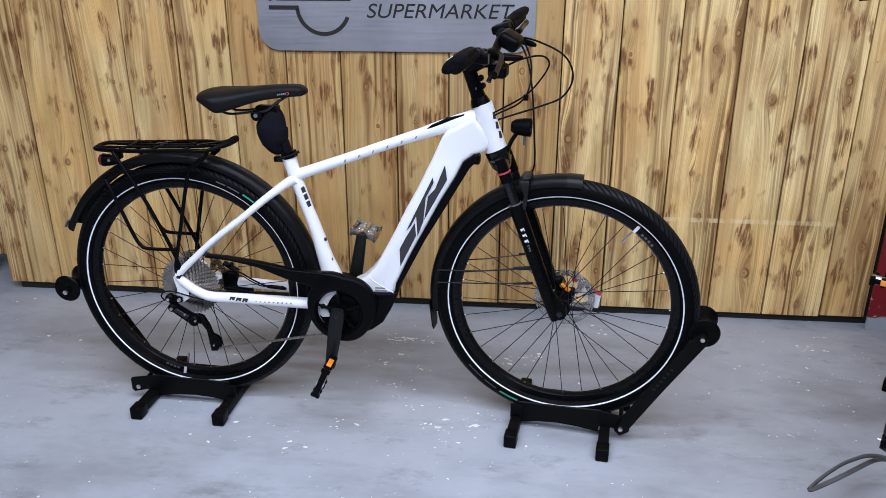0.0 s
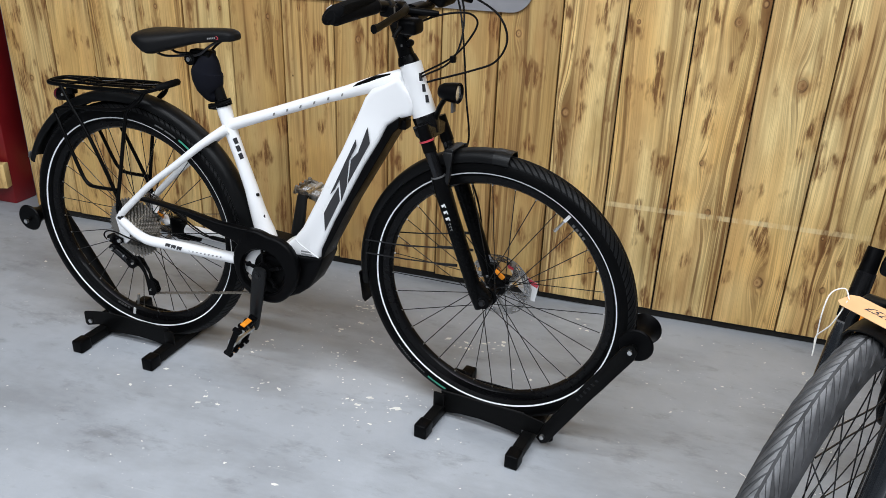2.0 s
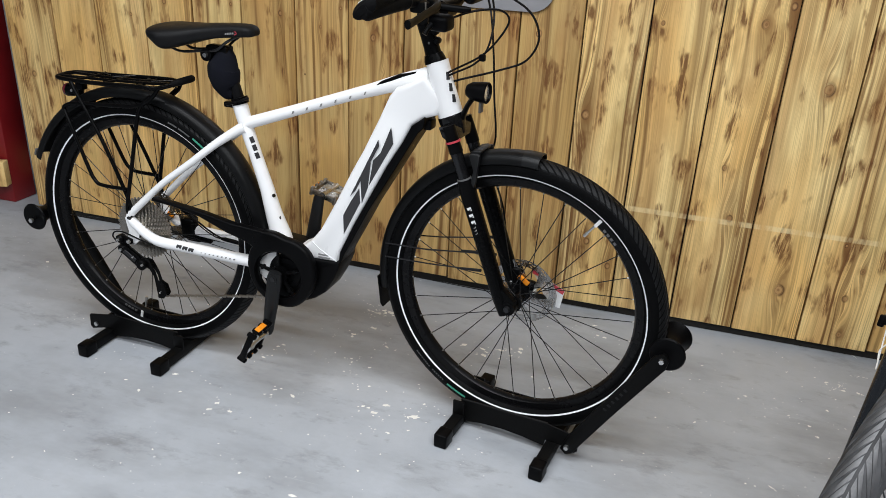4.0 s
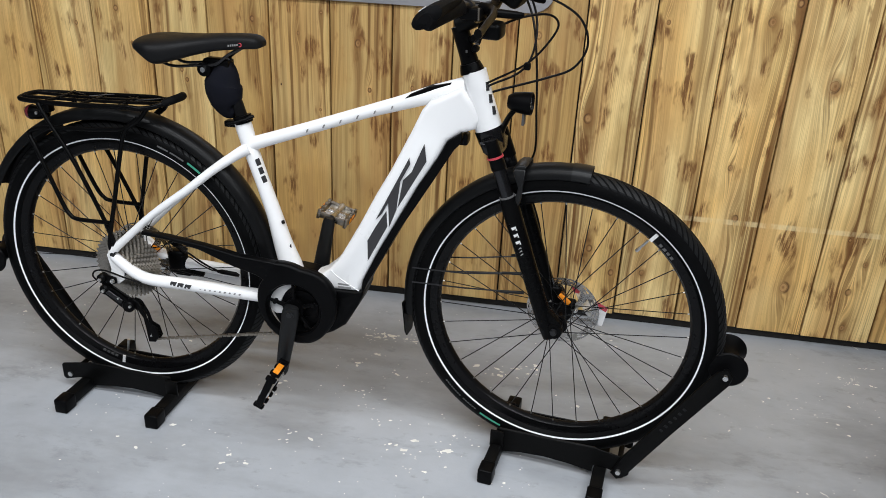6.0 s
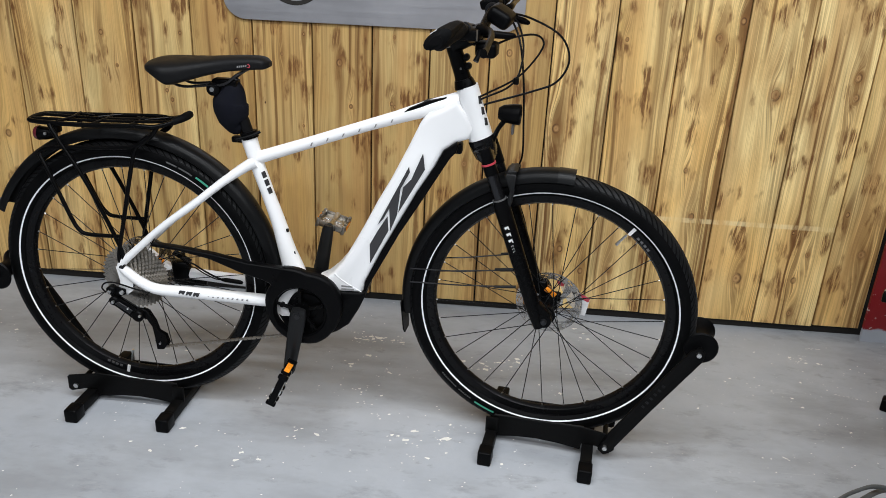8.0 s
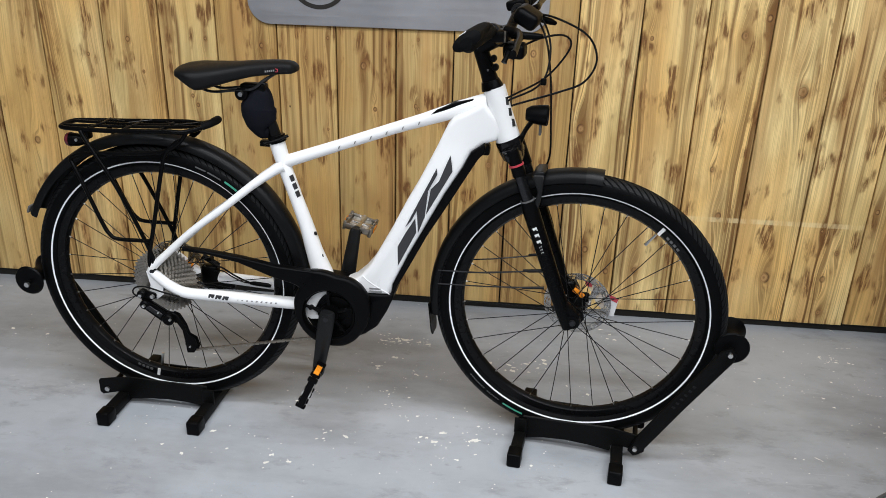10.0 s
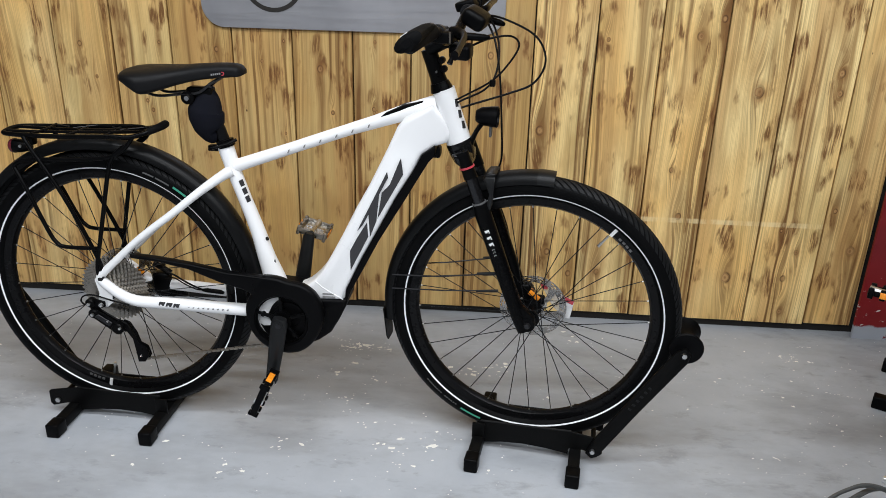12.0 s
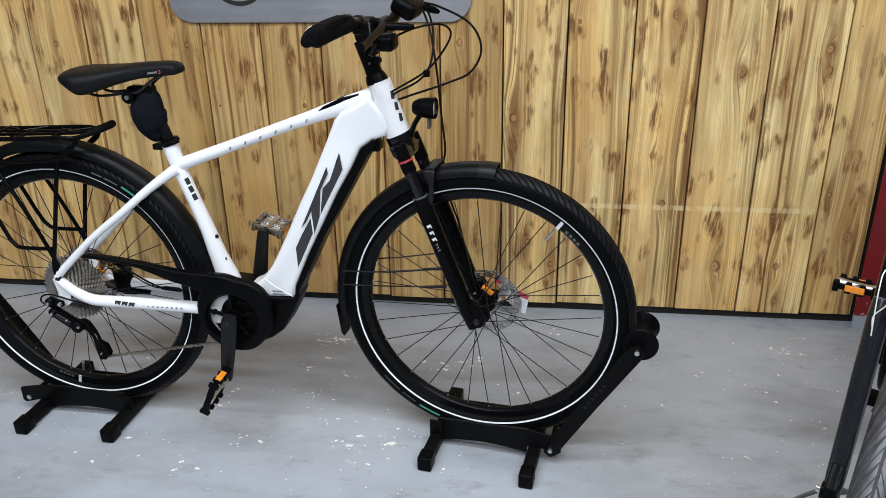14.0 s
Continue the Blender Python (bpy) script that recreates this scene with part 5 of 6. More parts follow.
        part("card_edge", slab([(1.213, 0.4335), (1.2445, 0.42), (1.2405, 0.408), (1.211, 0.421)], 0.053, 0.054), M_RED, bike, "", S)
    part("front_brake_hose", tube(spline([(1.075, 0.065, 0.5), (1.05, 0.085, 0.6), (1.01, 0.08, 0.72), (1.03, 0.05, 0.8), (1.028, 0.03, 0.9), (1.02, 0.03, 1.0), (1.0, 0.05, 1.09), (0.96, 0.1, 1.145)], 6), 0.0026, 8), M_CABLE, bike, "", S)

    # front lamp
    L = S @ Matrix.Translation((0.004, 0, -0.068)) if second else S
    part("lamp_bracket", tube(spline([(0.957, 0, 0.832), (0.962, 0, 0.855), (0.972, 0, 0.88), (0.986, 0, 0.902)], 4), [0.0075, 0.0065, 0.006, 0.0065], 10, wide=1.8), M_BLACK, bike, "", L)
    part("front_lamp", turned(lathe([(0, -0.032), (0.014, -0.03), (0.021, -0.018), (0.0245, 0.006), (0.0255, 0.022), (0.0235, 0.024), (0.0215, 0.018), (0.0, 0.014)], 28, "x"), Matrix.Translation((1.0, 0, 0.918))), M_PLASTIC, bike, "black front lamp", L)
    part("front_lamp_lens", turned(lathe([(0, 0.0205), (0.012, 0.0195), (0.0215, 0.017)], 28, "x"), Matrix.Translation((1.0, 0, 0.918))), M_LENS, bike, "clear faceted lamp lens", L)
    part("lamp_reflector", box(1.004, 1.01, -0.01, 0.01, 0.869, 0.898, 0.002), M_FAINT, bike, "", L)

    # bars
    lift = 0.16 if second else 0.0
    T = S @ Matrix.Translation((-0.36 * lift, 0, lift)) @ Matrix.Translation((0.905, 0, 1.1)) @ Matrix.Rotation(math.radians(-4.5), 4, "Z") @ Matrix.Rotation(math.radians(3.4), 4, "X") @ Matrix.Translation((-0.905, 0, -1.1))
    if second:
        part("stem_riser", tube([(0.872, 0, 1.0), (0.8, 0, 1.21)], 0.019, 20), M_BLACK, bike, "", S)
    part("spacer", tube([(0.8845, 0, 0.9745), (0.882, 0, 0.981), (0.8775, 0, 0.9935)], [0.0272, 0.0262, 0.0222], 24), M_BLACK, bike, "", S)
    part("stem", join(tube([(0.879, 0, 0.99), (0.872, 0, 1.01), (0.853, 0, 1.062), (0.85, 0, 1.07)], [0.0205, 0.0188, 0.0185, 0.0185], 24),
                      tube([(0.848, 0, 1.072), (0.9, 0, 1.098)], [0.021, 0.019], 20, wide=1.2), tube([(0.905, -0.03, 1.1), (0.905, 0.03, 1.1)], 0.0215, 20)), M_BLACK, bike, "black adjustable stem", S)
    for x, z in ((0.8865, 1.026), (0.881, 1.0465)):
        part("stem_bolt", join(turned(lathe([(0, -0.012), (0.006, -0.011), (0.0085, -0.005), (0.0085, 0.005), (0.006, 0.011), (0, 0.012)], 16), Matrix.Translation((x + 0.003, -0.004, z))), tube([(x - 0.012, -0.004, z - 0.003), (x, -0.004, z)], 0.006, 10)), M_PLASTIC, bike, "", S)
    part("stem_label", box(0.872, 0.876, -0.0195, -0.0165, 1.018, 1.023), M_FAINT, bike, "", S)
    half = spline([(0.905, 0, 1.1), (0.906, -0.05, 1.103), (0.91, -0.11, 1.13), (0.914, -0.19, 1.148), (0.911, -0.32, 1.152)], 6)
    both("handlebar", tube(half, 0.0125, 16), M_GLOSS, "", T)
    gp = [(0.914, -0.185, 1.148), (0.914, -0.235, 1.15), (0.913, -0.275, 1.151), (0.911, -0.32, 1.152), (0.909, -0.332, 1.152)]
    both("grip", join(tube(gp, [0.0175, 0.018, 0.0185, 0.02, 0.015], 18), tube([(0.91, -0.19, 1.154), (0.908, -0.24, 1.157), (0.909, -0.29, 1.157), (0.91, -0.325, 1.156), (0.911, -0.334, 1.156)], [0.0085, 0.014, 0.016, 0.016, 0.008], 16, wide=2.1, side=(0.82, 0, 0.57))), M_GRIP, "black winged rubber grip", T)
    both("grip_clamp", tube([(0.909, -0.176, 1.147), (0.909, -0.188, 1.148)], 0.019, 18), M_DARKMETAL, "", T)
    part("grip_mark", turned(box(-0.008, 0.008, -0.0015, 0.0015, -0.0008, 0.0008), Matrix.Translation((0.9005, -0.322, 1.1695)) @ Matrix.Rotation(-0.607, 4, "Y")), M_PRINT, bike, "", T)
    mount = join(box(0.9, 0.95, -0.15, -0.105, 1.116, 1.142, 0.007), tube([(0.945, -0.11, 1.128), (1.0, -0.085, 1.122), (1.012, -0.075, 1.121)], [0.0095, 0.008, 0.005], 12))
    blade = tube(spline([(0.94, -0.125, 1.138), (0.97, -0.145, 1.14), (0.985, -0.185, 1.139), (0.993, -0.24, 1.137), (1.0, -0.29, 1.134), (1.002, -0.314, 1.134)], 6), [0.009, 0.008, 0.007, 0.006, 0.006, 0.0075], 10, wide=1.3, side=(0, 0, 1))
    part("brake_lever", join(mount, blade), M_BLACK, bike, "black brake lever", T)
    blade = tube(spline([(0.94, -0.125, 1.138), (0.952, -0.15, 1.142), (0.946, -0.2, 1.14), (0.94, -0.26, 1.138), (0.938, -0.3, 1.138)], 6), [0.008, 0.007, 0.0065, 0.006, 0.0065], 10, wide=1.3, side=(0, 0, 1))
    part("brake_lever", mirrored(join(mount, blade)), M_BLACK, bike, "black brake lever", T)
    both("lever_clamp", tube([(0.91, -0.12, 1.134), (0.91, -0.134, 1.136)], 0.0185, 18), M_DARKMETAL, "", T)
    both("lever_pin", tube([(0.945, -0.152, 1.12), (0.945, -0.152, 1.143)], 0.0022, 8), M_CHAIN, "", T)
    part("shifter", join(box(0.935, 0.984, -0.135, -0.09, 1.078, 1.112, 0.01, 3), tube([(0.95, -0.14, 1.095), (0.95, -0.155, 1.088), (0.947, -0.162, 1.078)], [0.007, 0.005, 0.0065], 10)), M_PLASTIC, bike, "black gear shifter", T)
    part("display", turned(box(-0.03, 0.03, -0.03, 0.045, -0.02, 0.02, 0.014, 4), Matrix.Translation((0.953, 0.03, 1.139)) @ Matrix.Rotation(0.5, 4, "Y")), M_PLASTIC, bike, "black handlebar display", T)
    part("control_pad", turned(box(-0.025, 0.025, -0.022, 0.022, -0.012, 0.012, 0.007, 3), Matrix.Translation((0.9, 0.15, 1.148)) @ Matrix.Rotation(-0.3, 4, "Y")), M_PLASTIC, bike, "", T)
    part("bell", turned(lathe([(0, 0.02), (0.012, 0.019), (0.019, 0.01), (0.02, 0), (0, 0)], 20, "z"), Matrix.Translation((0.905, -0.07, 1.118))), M_BLACK, bike, "", T)
    if second:
        part("cable", tube(spline([(1.03, 0.0, 0.82), (1.062, 0.0, 0.845), (1.085, 0.0, 0.865), (1.118, 0.0, 0.892), (1.156, 0.0, 0.937), (1.157, 0.0, 0.968), (1.124, 0.0, 0.989), (1.056, 0.0, 0.996), (0.98, 0.0, 1.02), (0.93, 0.0, 1.1), (0.91, -0.03, 1.2)], 7), 0.0026, 8), M_CABLE, bike, "", S)
    else:
        part("cable", tube(spline([(0.952, -0.11, 1.09), (1.0, -0.07, 1.11), (1.045, -0.02, 1.112), (1.064, 0.0, 1.09), (1.045, 0.0, 1.05), (1.005, -0.005, 1.005), (0.94, -0.01, 0.966), (0.908, -0.01, 0.948)], 7), 0.0025, 8), M_CABLE, bike, "", S)
        part("cable", tube(spline([(0.945, 0.1, 1.145), (0.985, 0.08, 1.13), (1.012, 0.04, 1.08), (1.012, 0.01, 1.02), (0.99, -0.01, 0.985), (0.935, -0.01, 0.955), (0.906, -0.01, 0.938)], 7), 0.0025, 8), M_CABLE, bike, "", S)
        part("cable", tube(spline([(0.95, 0.12, 1.14), (1.02, 0.06, 1.138), (1.098, 0.04, 1.105), (1.124, 0.04, 1.05), (1.1, 0.035, 0.998), (1.042, 0.03, 0.97), (0.945, 0.01, 0.938), (0.912, 0.0, 0.925)], 7), 0.0027, 8), M_CABLE, bike, "", S)
        part("cable_tie", box(1.0, 1.014, -0.014, 0.0, 0.992, 1.008, 0.003), M_PLASTIC, bike, "", S)

    # printed marks on the paint, as plain shapes
    if decals:
        for shape in ([(0.661, 0.5606), (0.681, 0.599), (0.7065, 0.642), (0.7095, 0.603), (0.6622, 0.507)], [(0.6807, 0.6165), (0.7586, 0.7776), (0.7607, 0.762), (0.6958, 0.634)],
                      [(0.7105, 0.6655), (0.7383, 0.7189), (0.731, 0.648), (0.714, 0.6024)], [(0.7335, 0.653), (0.745, 0.7224), (0.765, 0.7447), (0.7924, 0.8136), (0.7984, 0.7725)]):
            part("logo_shape", slab(shape, -0.0474, -0.0457), M_DECAL, bike, "slanted graphite logo shape")
        for k in range(6):
            x = 0.5 + 0.041 * k
            z = 0.8065 + 0.0148 * k
            part("tube_mark", slab([(x, z - 0.003), (x + 0.0032, z - 0.002), (x + 0.0062, z + 0.006), (x + 0.003, z + 0.005)], -0.0185, -0.0145), M_GREYPRINT, bike)
        for k in range(3):
            z = 0.717 - 0.021 * k
            mk = box(-0.0055, 0.0055, -0.0012, 0.0012, -0.0085, 0.0085)
            part("tube_mark", turned(mk, Matrix.Translation((0.3745 + 0.0068 * k, -0.0135, z)) @ Matrix.Rotation(math.radians(46), 4, "Z") @ Matrix.Rotation(-0.31, 4, "Y")), M_DECAL, bike)
        for k in range(3):
            x = 0.14 + 0.02 * k
            part("tube_mark", slab([(x, 0.379 - 0.0015 * k), (x + 0.005, 0.379 - 0.0015 * k), (x + 0.0075, 0.384 - 0.0015 * k), (x + 0.011, 0.379 - 0.0015 * k), (x + 0.0155, 0.379 - 0.0015 * k), (x + 0.02, 0.389 - 0.0015 * k), (x + 0.004, 0.3895 - 0.0015 * k)], -0.0748, -0.0715), M_DECAL, bike)
        for k in range(9):
            x = 0.22 + 0.0135 * k
            part("tube_mark", slab([(x, 0.376), (x + 0.0045, 0.376), (x + 0.006, 0.379), (x + 0.0015, 0.379)], -0.072, -0.069), M_GREYPRINT, bike)
        for z, w in ((0.432, 0.03), (0.424, 0.034)):
            part("tube_mark", slab([(0.585, z), (0.585 + w, z), (0.585 + w, z + 0.004), (0.585, z + 0.004)], -0.0474, -0.0457), M_GREYPRINT, bike)
        for k in range(3):
            zz = 0.949 - 0.0255 * k
            ax = 0.895 + (0.956 - zz) * 0.3226
            mk = slab([(-0.0055, -0.009), (0.0035, -0.011), (0.0055, 0.007), (-0.0015, 0.0095)], -0.0011, 0.0011)
            part("head_mark", turned(mk, Matrix.Translation((ax + 0.0238 + 0.0012 * k, -0.016 - 0.0008 * k, zz)) @ Matrix.Rotation(-0.31, 4, "Y") @ Matrix.Rotation(math.radians(54), 4, "Z")), M_DECAL, bike)
    return bike


BIKE_M = pose(-0.9602, 2.143, 0, 0, 0, -2.0)
bicycle("bicycle", "white trekking electric bicycle with black mudguards and rear rack", BIKE_M, -6.4, M_WHITE, M_RUBBER, True, True, False, 260)
stand(pose(0.185, 2.1, 0, 0, 0, -8.4), "wheel stands")
stand(pose(-0.977, 2.143, 0, 0, 0, 178), "wheel stands", 1)

HEAD2 = -119.9
BIKE2_M = pose(1.4615, 2.4186, 0, 0, 0, HEAD2)
bicycle("bicycle", "dark anthracite electric bicycle with a price tag on its front", BIKE2_M, 0.0, M_FRAME2, M_TYRE2, False, False, True, 72, second=True)
stand(pose(1.4615, 2.4186, 0, 0, 0, HEAD2 + 180), "wheel stands")
stand(BIKE2_M @ pose(1.13, 0, 0), "wheel stands")
tag_m = BIKE2_M @ pose(1.124, 0.012, 0.806, 0, 0, 78) @ pose(0, 0, 0, 3, 3, 0)
tag = thing("price_tag", "kraft paper price tag with handwriting, tied on with string", "price tag", m=tag_m,
            geo=turned(slab([(-0.07, -0.016), (-0.06, -0.024), (0.075, -0.024), (0.075, 0.024), (-0.06, 0.024), (-0.07, 0.016)], -0.0004, 0.0004), Matrix.Rotation(-math.pi / 2, 4, "X")), mat=M_TAG)
part("handwriting", turned(turned(letters("\u00a35299.00", 0.02, 0.0001, 0.35), Matrix.Translation((-0.036, 0, -0.004))), Matrix.Translation((0, 0, 0.0008)) @ Matrix.Rotation(-math.pi / 2, 4, "X")), M_INK, tag, "hand-written price in dark ink")
part("string", tube(spline([(-0.062, 0.0, 0.001), (-0.075, 0.004, 0.012), (-0.084, -0.014, 0.005), (-0.08, -0.03, -0.02), (-0.076, -0.034, -0.06), (-0.071, -0.04, -0.094)], 6), 0.0011, 6), M_STRING, tag, "white cotton string")
part("string", tube(spline([(-0.06, -0.008, 0.002), (-0.056, -0.026, -0.012), (-0.062, -0.032, -0.036), (-0.076, -0.035, -0.062), (-0.074, -0.037, -0.08)], 6), 0.001, 6), M_STRING, tag, "white cotton string")

# strap lying beside the dark bicycle's wheel
thing("rubber_strap", "loose grey rubber strap looped on the floor", "strap",
      geo=tube(spline([(1.2, 1.9, 0.01), (1.1, 1.9, 0.05), (1.02, 1.862, 0.085), (0.92, 1.79, 0.09), (0.855, 1.742, 0.093), (0.79, 1.702, 0.094), (0.84, 1.752, 0.1), (0.9, 1.8, 0.105), (0.945, 1.826, 0.108), (0.985, 1.842, 0.11), (1.03, 1.842, 0.105), (1.1, 1.84, 0.07), (1.2, 1.86, 0.01)], 8), 0.0045, 10, wide=1.5), mat=M_STRAP)

# sign
sign_poly = []
X0, X1, Z0, Z1, RC = -0.93, 0.073, 1.02, 1.49, 0.075
for cx, cz, a0 in ((X1 - RC, Z0 + RC, -90), (X1 - RC, Z1 - RC, 0), (X0 + RC, Z1 - RC, 90), (X0 + RC, Z0 + RC, 180)):
    for k in range(9):
        a = math.radians(a0 + 90 * k / 8)
        sign_poly.append((cx + RC * math.cos(a), cz + RC * math.sin(a)))
SY = WALL - 0.012
sign = thing("wall_sign", "brushed steel sign with cut black lettering on the plank wall", "sign", geo=slab(sign_poly, SY, WALL - 0.001, 0.001, 1), mat=M_SIGN)
for text, z in (("SUPERMARKET", 1.138), ("ELECTRIC BIKE", 1.21)):
    g = letters(text, 0.07, 0.0006, 0.22)
    w = max(v[0] for v in g[0])
    k = 0.53 / w
    part("lettering", turned(g, Matrix.Translation((-0.532, SY - 0.0009, z)) @ Matrix.Diagonal((k, 1, 1, 1))), M_GAP, sign, "black cut lettering")
for geo in (ring(-0.686, 1.175, 0.088, 0.102, SY - 0.0015, SY - 0.0005, 40, 185, 338), box(-0.885, -0.775, SY - 0.0015, SY - 0.0005, 1.164, 1.178), box(-0.855, -0.585, SY - 0.0015, SY - 0.0005, 1.195, 1.21), ring(-0.878, 1.201, 0, 0.008, SY - 0.0015, SY - 0.0005, 14)):
    part("logo_line", geo, M_GAP, sign, "black logo line")


# steel columns
def column(m, paint, boxed=False):
    return thing("steel_column", "red painted steel column" if boxed else "red painted steel column with chipped paint", "column", "steel columns", "structure",
                 box(-0.052, 0.052, 0, 0.125, 0, 3.3, 0.006, 2) if boxed else join(box(-0.06, 0.06, 0, 0.012, 0, 3.3), box(-0.06, 0.06, 0.118, 0.13, 0, 3.3), box(-0.006, 0.006, 0.012, 0.118, 0, 3.3)), paint, m)


column(pose(1.445, 2.84, 0), M_POST)
column(pose(-2.352, 2.92, 0), M_POST2, True)

# timber rail behind the column, and the planks of the partition
M_TIMBER = scorched_wood("plain_timber", 77, [], 0.0, 0.0)
thing("timber_rail", "plain pine rail fixed low beside the steel column", "rail", geo=box(-1.2, 0, -0.045, 0, 0.092, 0.205, 0.003), mat=M_TIMBER, m=pose(-2.296, 2.916, 0, 0, 0, 19))
thing("timber_rail", "short pine rail end behind the steel column", "rail", geo=box(-2.29, -2.085, 3.047, 3.09, 0.085, 0.19, 0.003), mat=M_TIMBER)
for d in (-1.0, -0.3):
    thing("timber_block", "rough pine block carrying the low rail", "block", geo=box(d - 0.04, d + 0.04, -0.043, -0.002, 0.0, 0.0915, 0.003), mat=M_TIMBER, m=pose(-2.296, 2.916, 0, 0, 0, 19))
thing("timber_block", "rough pine block carrying the low rail", "block", geo=box(-2.2, -2.12, 3.049, 3.088, 0.0, 0.0845, 0.003), mat=M_TIMBER)

edges = [-2.118, -1.885, -1.683, -1.461, -1.253, -1.052, -0.84, -0.635, -0.43, -0.234, -0.033, 0.172, 0.375, 0.582, 0.789, 0.998, 1.215, 1.383]
KNOTS = {0: [(-2.02, 0.62, 0.8)], 1: [(-1.764, 0.572, 0.9)], 2: [(-1.52, 0.893, 0.45)], 3: [(-1.325, 0.84, 0.45), (-1.37, 0.95, 0.6)], 4: [(-1.091, 0.962, 0.4), (-1.154, 0.763, 0.5), (-1.138, 0.731, 0.5)],
         5: [(-0.895, 0.946, 0.6)], 6: [(-0.74, 0.911, 0.4), (-0.671, 0.666, 0.35), (-0.663, 0.98, 0.35)], 7: [(-0.541, 0.892, 0.8), (-0.502, 0.745, 0.55)], 8: [(-0.36, 0.762, 0.5), (-0.35, 0.752, 0.4), (-0.355, 0.986, 0.4)],
         11: [(0.209, 0.712, 1.0), (0.348, 0.189, 0.75), (0.265, 0.27, 0.8)], 12: [(0.45, 0.2, 0.7), (0.41, 1.02, 0.5)], 13: [(0.703, 1.04, 0.9), (0.77, 1.096, 0.75), (0.668, 0.593, 0.65), (0.712, 0.427, 0.8)],
         14: [(0.914, 0.869, 1.35), (0.911, 0.203, 1.3)], 15: [(1.123, 0.079, 0.7), (1.112, 0.21, 0.8), (1.14, 0.312, 0.65), (1.074, 0.391, 0.45), (1.166, 0.938, 0.9), (1.173, 0.873, 0.8)], 16: [(1.322, 0.326, 1.1), (1.242, 0.471, 0.6)]}
rnd = random.Random(5)
extra = [1.507, 1.66, 1.87, 2.08, 2.29, 2.5, 2.71, 2.92, 3.15]
spans = list(zip(edges[:-1], edges[1:])) + list(zip(extra[:-1], extra[1:]))
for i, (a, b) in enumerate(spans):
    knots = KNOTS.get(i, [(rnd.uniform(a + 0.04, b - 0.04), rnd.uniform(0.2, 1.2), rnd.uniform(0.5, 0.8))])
    # tone goes by position: planks 5 to 10 in the middle are set darkest
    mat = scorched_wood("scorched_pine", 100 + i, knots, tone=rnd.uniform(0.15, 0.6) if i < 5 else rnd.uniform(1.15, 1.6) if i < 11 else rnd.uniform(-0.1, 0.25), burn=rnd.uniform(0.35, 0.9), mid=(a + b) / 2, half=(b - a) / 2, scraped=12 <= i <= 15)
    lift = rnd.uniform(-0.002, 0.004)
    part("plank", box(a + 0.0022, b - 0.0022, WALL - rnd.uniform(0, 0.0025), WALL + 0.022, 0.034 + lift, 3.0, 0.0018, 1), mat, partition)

# patches where the floor paint has flaked off: one ragged sheet
rnd = random.Random(11)
V, F = [], []


def flake(x, y, r, stretch, an):
    sides = rnd.randint(9, 14)
    o = len(V)
    for j in range(sides):
        t = 2 * math.pi * j / sides
        q = rnd.uniform(0.45, 1.2)
        px, py = r * stretch * math.cos(t) * q, r * math.sin(t) * q
        V.append((x + px * math.cos(an) - py * math.sin(an), y + px * math.sin(an) + py * math.cos(an), 0.0006))
    V.append((x, y, 0.0007))
    for j in range(sides):
        F.append((o + j, o + (j + 1) % sides, o + sides))


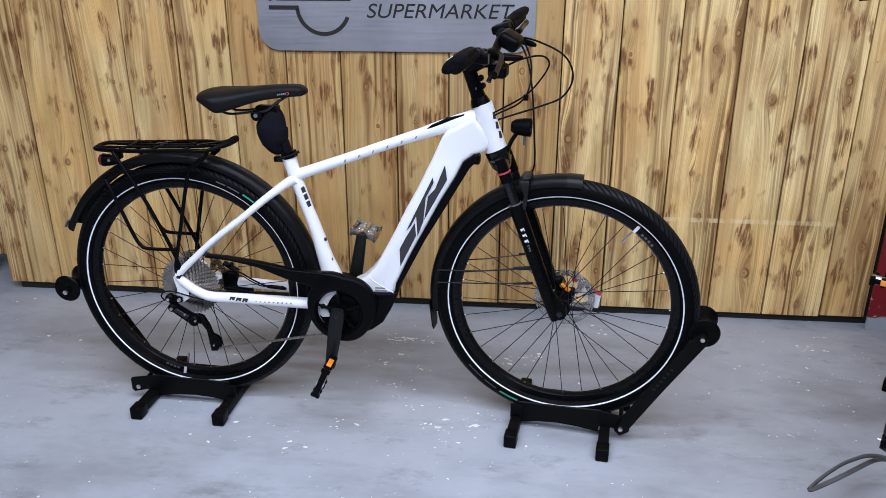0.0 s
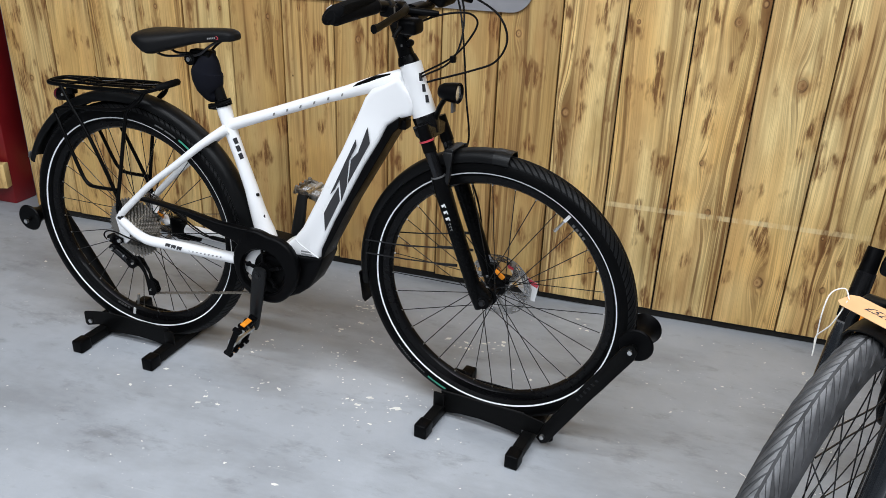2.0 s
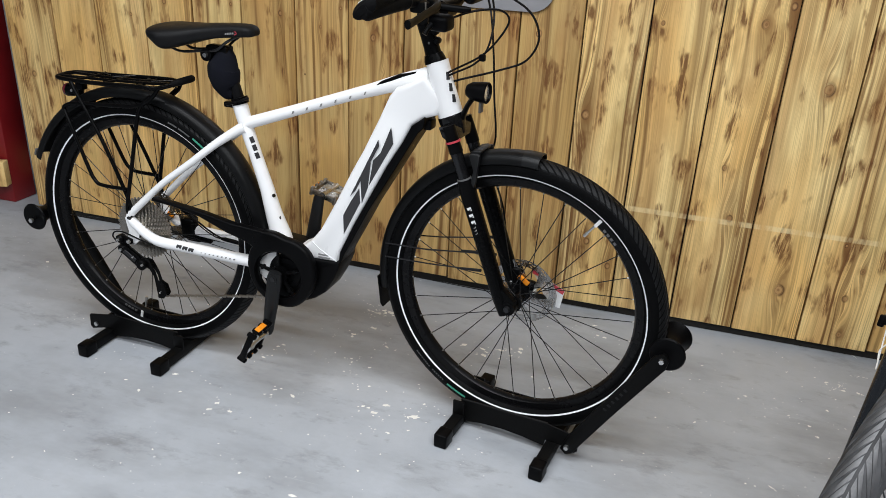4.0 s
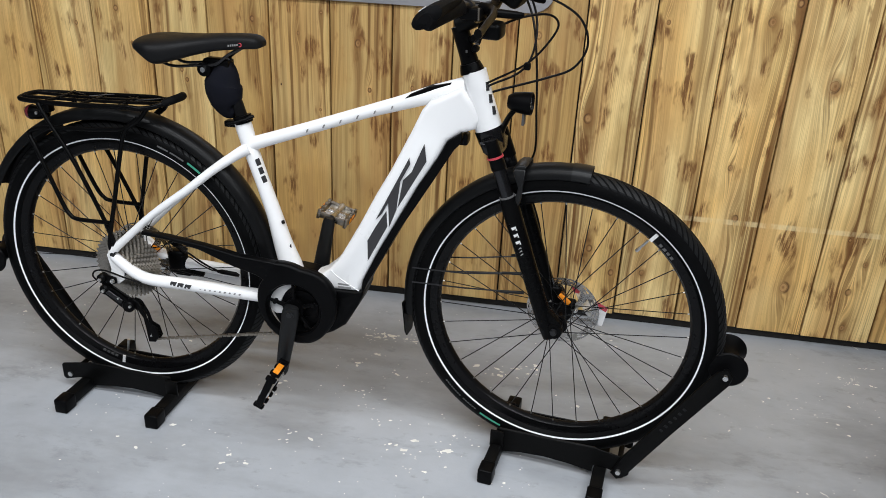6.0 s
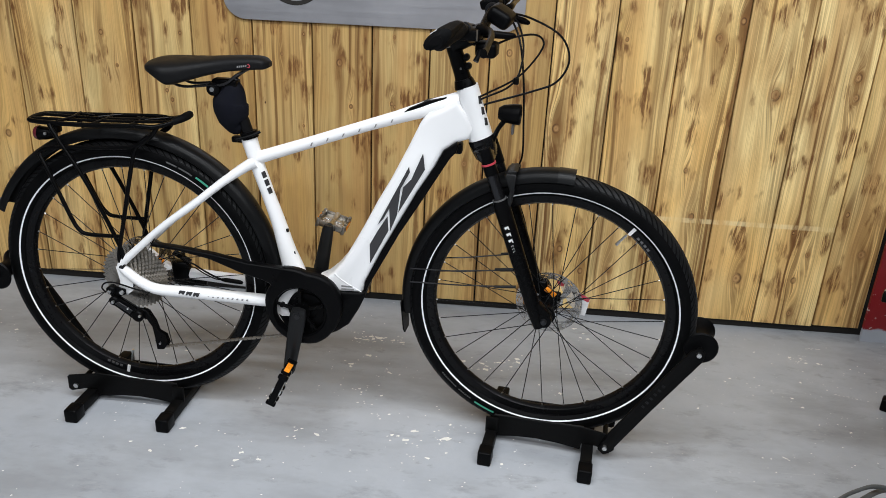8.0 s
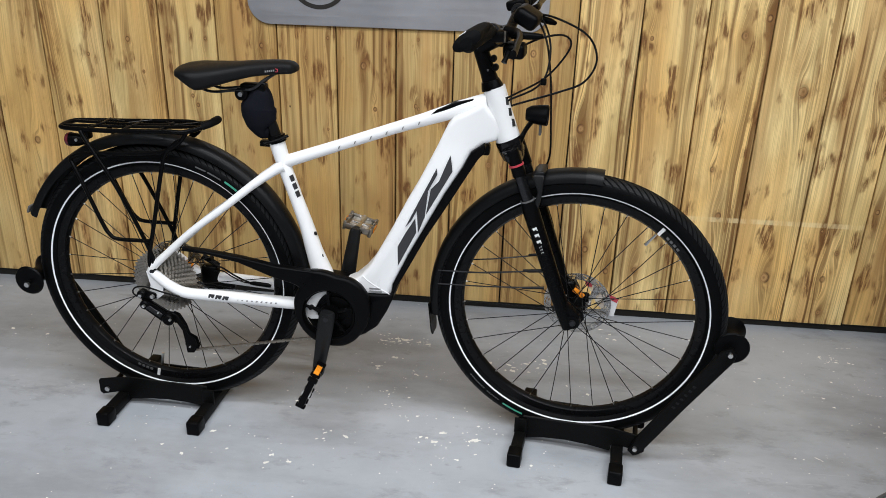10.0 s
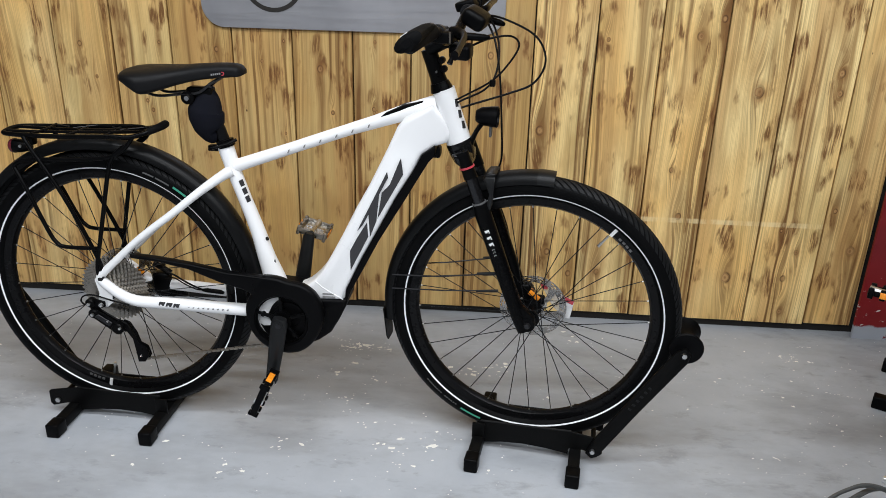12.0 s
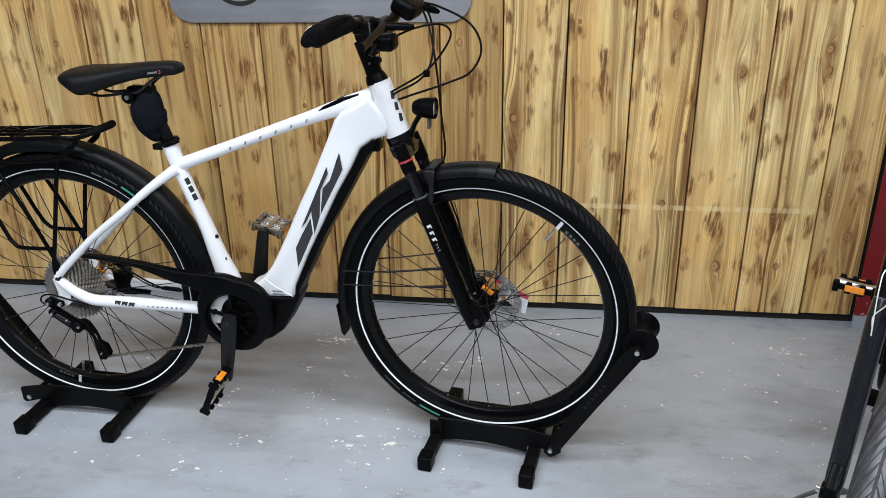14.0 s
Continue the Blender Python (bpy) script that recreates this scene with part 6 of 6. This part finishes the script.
# x, y, count, spread, largest piece
for cx, cy, n, spread, big in ((-0.41, 2.565, 16, 0.022, 0.009), (-0.375, 2.58, 22, 0.03, 0.011), (-0.31, 2.573, 16, 0.026, 0.009), (-0.36, 2.44, 7, 0.03, 0.009), (-0.28, 2.35, 8, 0.03, 0.008), (-0.345, 2.25, 9, 0.025, 0.01),
                               (-0.42, 2.24, 7, 0.03, 0.009), (-0.64, 2.23, 6, 0.03, 0.006), (0.01, 2.445, 16, 0.032, 0.011), (0.065, 2.49, 12, 0.028, 0.009), (0.21, 2.335, 8, 0.03, 0.007), (1.117, 2.655, 18, 0.03, 0.007),
                               (0.96, 2.79, 6, 0.03, 0.006), (0.69, 2.375, 6, 0.05, 0.005), (-1.0, 2.065, 6, 0.04, 0.007), (-1.32, 2.17, 5, 0.03, 0.005), (-1.61, 2.46, 10, 0.05, 0.007), (-0.245, 2.117, 9, 0.03, 0.008),
                               (-0.23, 2.02, 10, 0.03, 0.009), (-0.6, 1.905, 8, 0.04, 0.0075), (-0.463, 2.016, 8, 0.03, 0.0075), (-0.825, 1.926, 6, 0.05, 0.007), (-0.583, 2.187, 6, 0.03, 0.007), (-0.42, 2.38, 7, 0.03, 0.008),
                               (-0.146, 1.97, 9, 0.03, 0.008), (-0.077, 2.085, 8, 0.03, 0.008), (-0.068, 2.03, 6, 0.012, 0.01), (0.13, 1.935, 6, 0.05, 0.006), (0.58, 2.266, 5, 0.06, 0.005), (0.995, 2.454, 8, 0.06, 0.006),
                               (-1.4, 2.577, 6, 0.05, 0.006), (0.366, 2.736, 8, 0.04, 0.008), (-0.05, 2.6, 6, 0.04, 0.006), (0.8, 2.5, 12, 0.12, 0.005), (0.55, 2.62, 10, 0.09, 0.005), (-0.9, 2.5, 8, 0.1, 0.005),
                               (1.15, 2.47, 8, 0.05, 0.005), (0.94, 2.69, 8, 0.05, 0.004), (1.02, 2.5, 9, 0.07, 0.004), (0.85, 2.46, 5, 0.03, 0.005), (1.1, 2.28, 5, 0.04, 0.004), (0.3, 1.75, 7, 0.1, 0.006), (-0.35, 1.75, 8, 0.1, 0.007), (0.72, 1.95, 7, 0.12, 0.005), (-1.8, 2.2, 10, 0.12, 0.007), (-2.1, 2.55, 10, 0.12, 0.007), (1.2, 2.3, 10, 0.1, 0.006)):
    for k in range(n):
        r = 0.85 * big * (rnd.uniform(0.16, 0.4) if rnd.random() < 0.75 else rnd.uniform(0.5, 1.0))
        flake(cx + rnd.gauss(0, spread * 1.25), cy + rnd.gauss(0, spread * 0.7), r, rnd.uniform(0.9, 2.1), rnd.uniform(-0.6, 0.9))
# scrapes: x, y, length, turn
for cx, cy, ln, an in ((1.184, 2.749, 0.05, 0.1), (1.185, 2.437, 0.075, -0.25), (1.19, 2.884, 0.025, -0.9), (0.877, 2.08, 0.02, -0.8), (1.11, 2.655, 0.05, 0.9)):
    for k in range(7):
        u = (k / 6 - 0.5) * ln
        flake(cx + u * math.cos(an) + rnd.gauss(0, 0.0015), cy + u * math.sin(an) + rnd.gauss(0, 0.0015), rnd.uniform(0.0012, 0.0022), rnd.uniform(1.5, 3.5), an)
# lone specks scattered over the whole walkway
for k in range(420):
    flake(rnd.uniform(-2.2, 1.5), rnd.uniform(1.45, 2.82), rnd.uniform(0.0009, 0.0026), rnd.uniform(0.9, 1.8), rnd.uniform(-0.6, 0.9))
thing("paint_flakes", "pale patches of flaked floor paint", "paint flakes", kind="stuff", geo=(V, F), mat=M_CHIP)
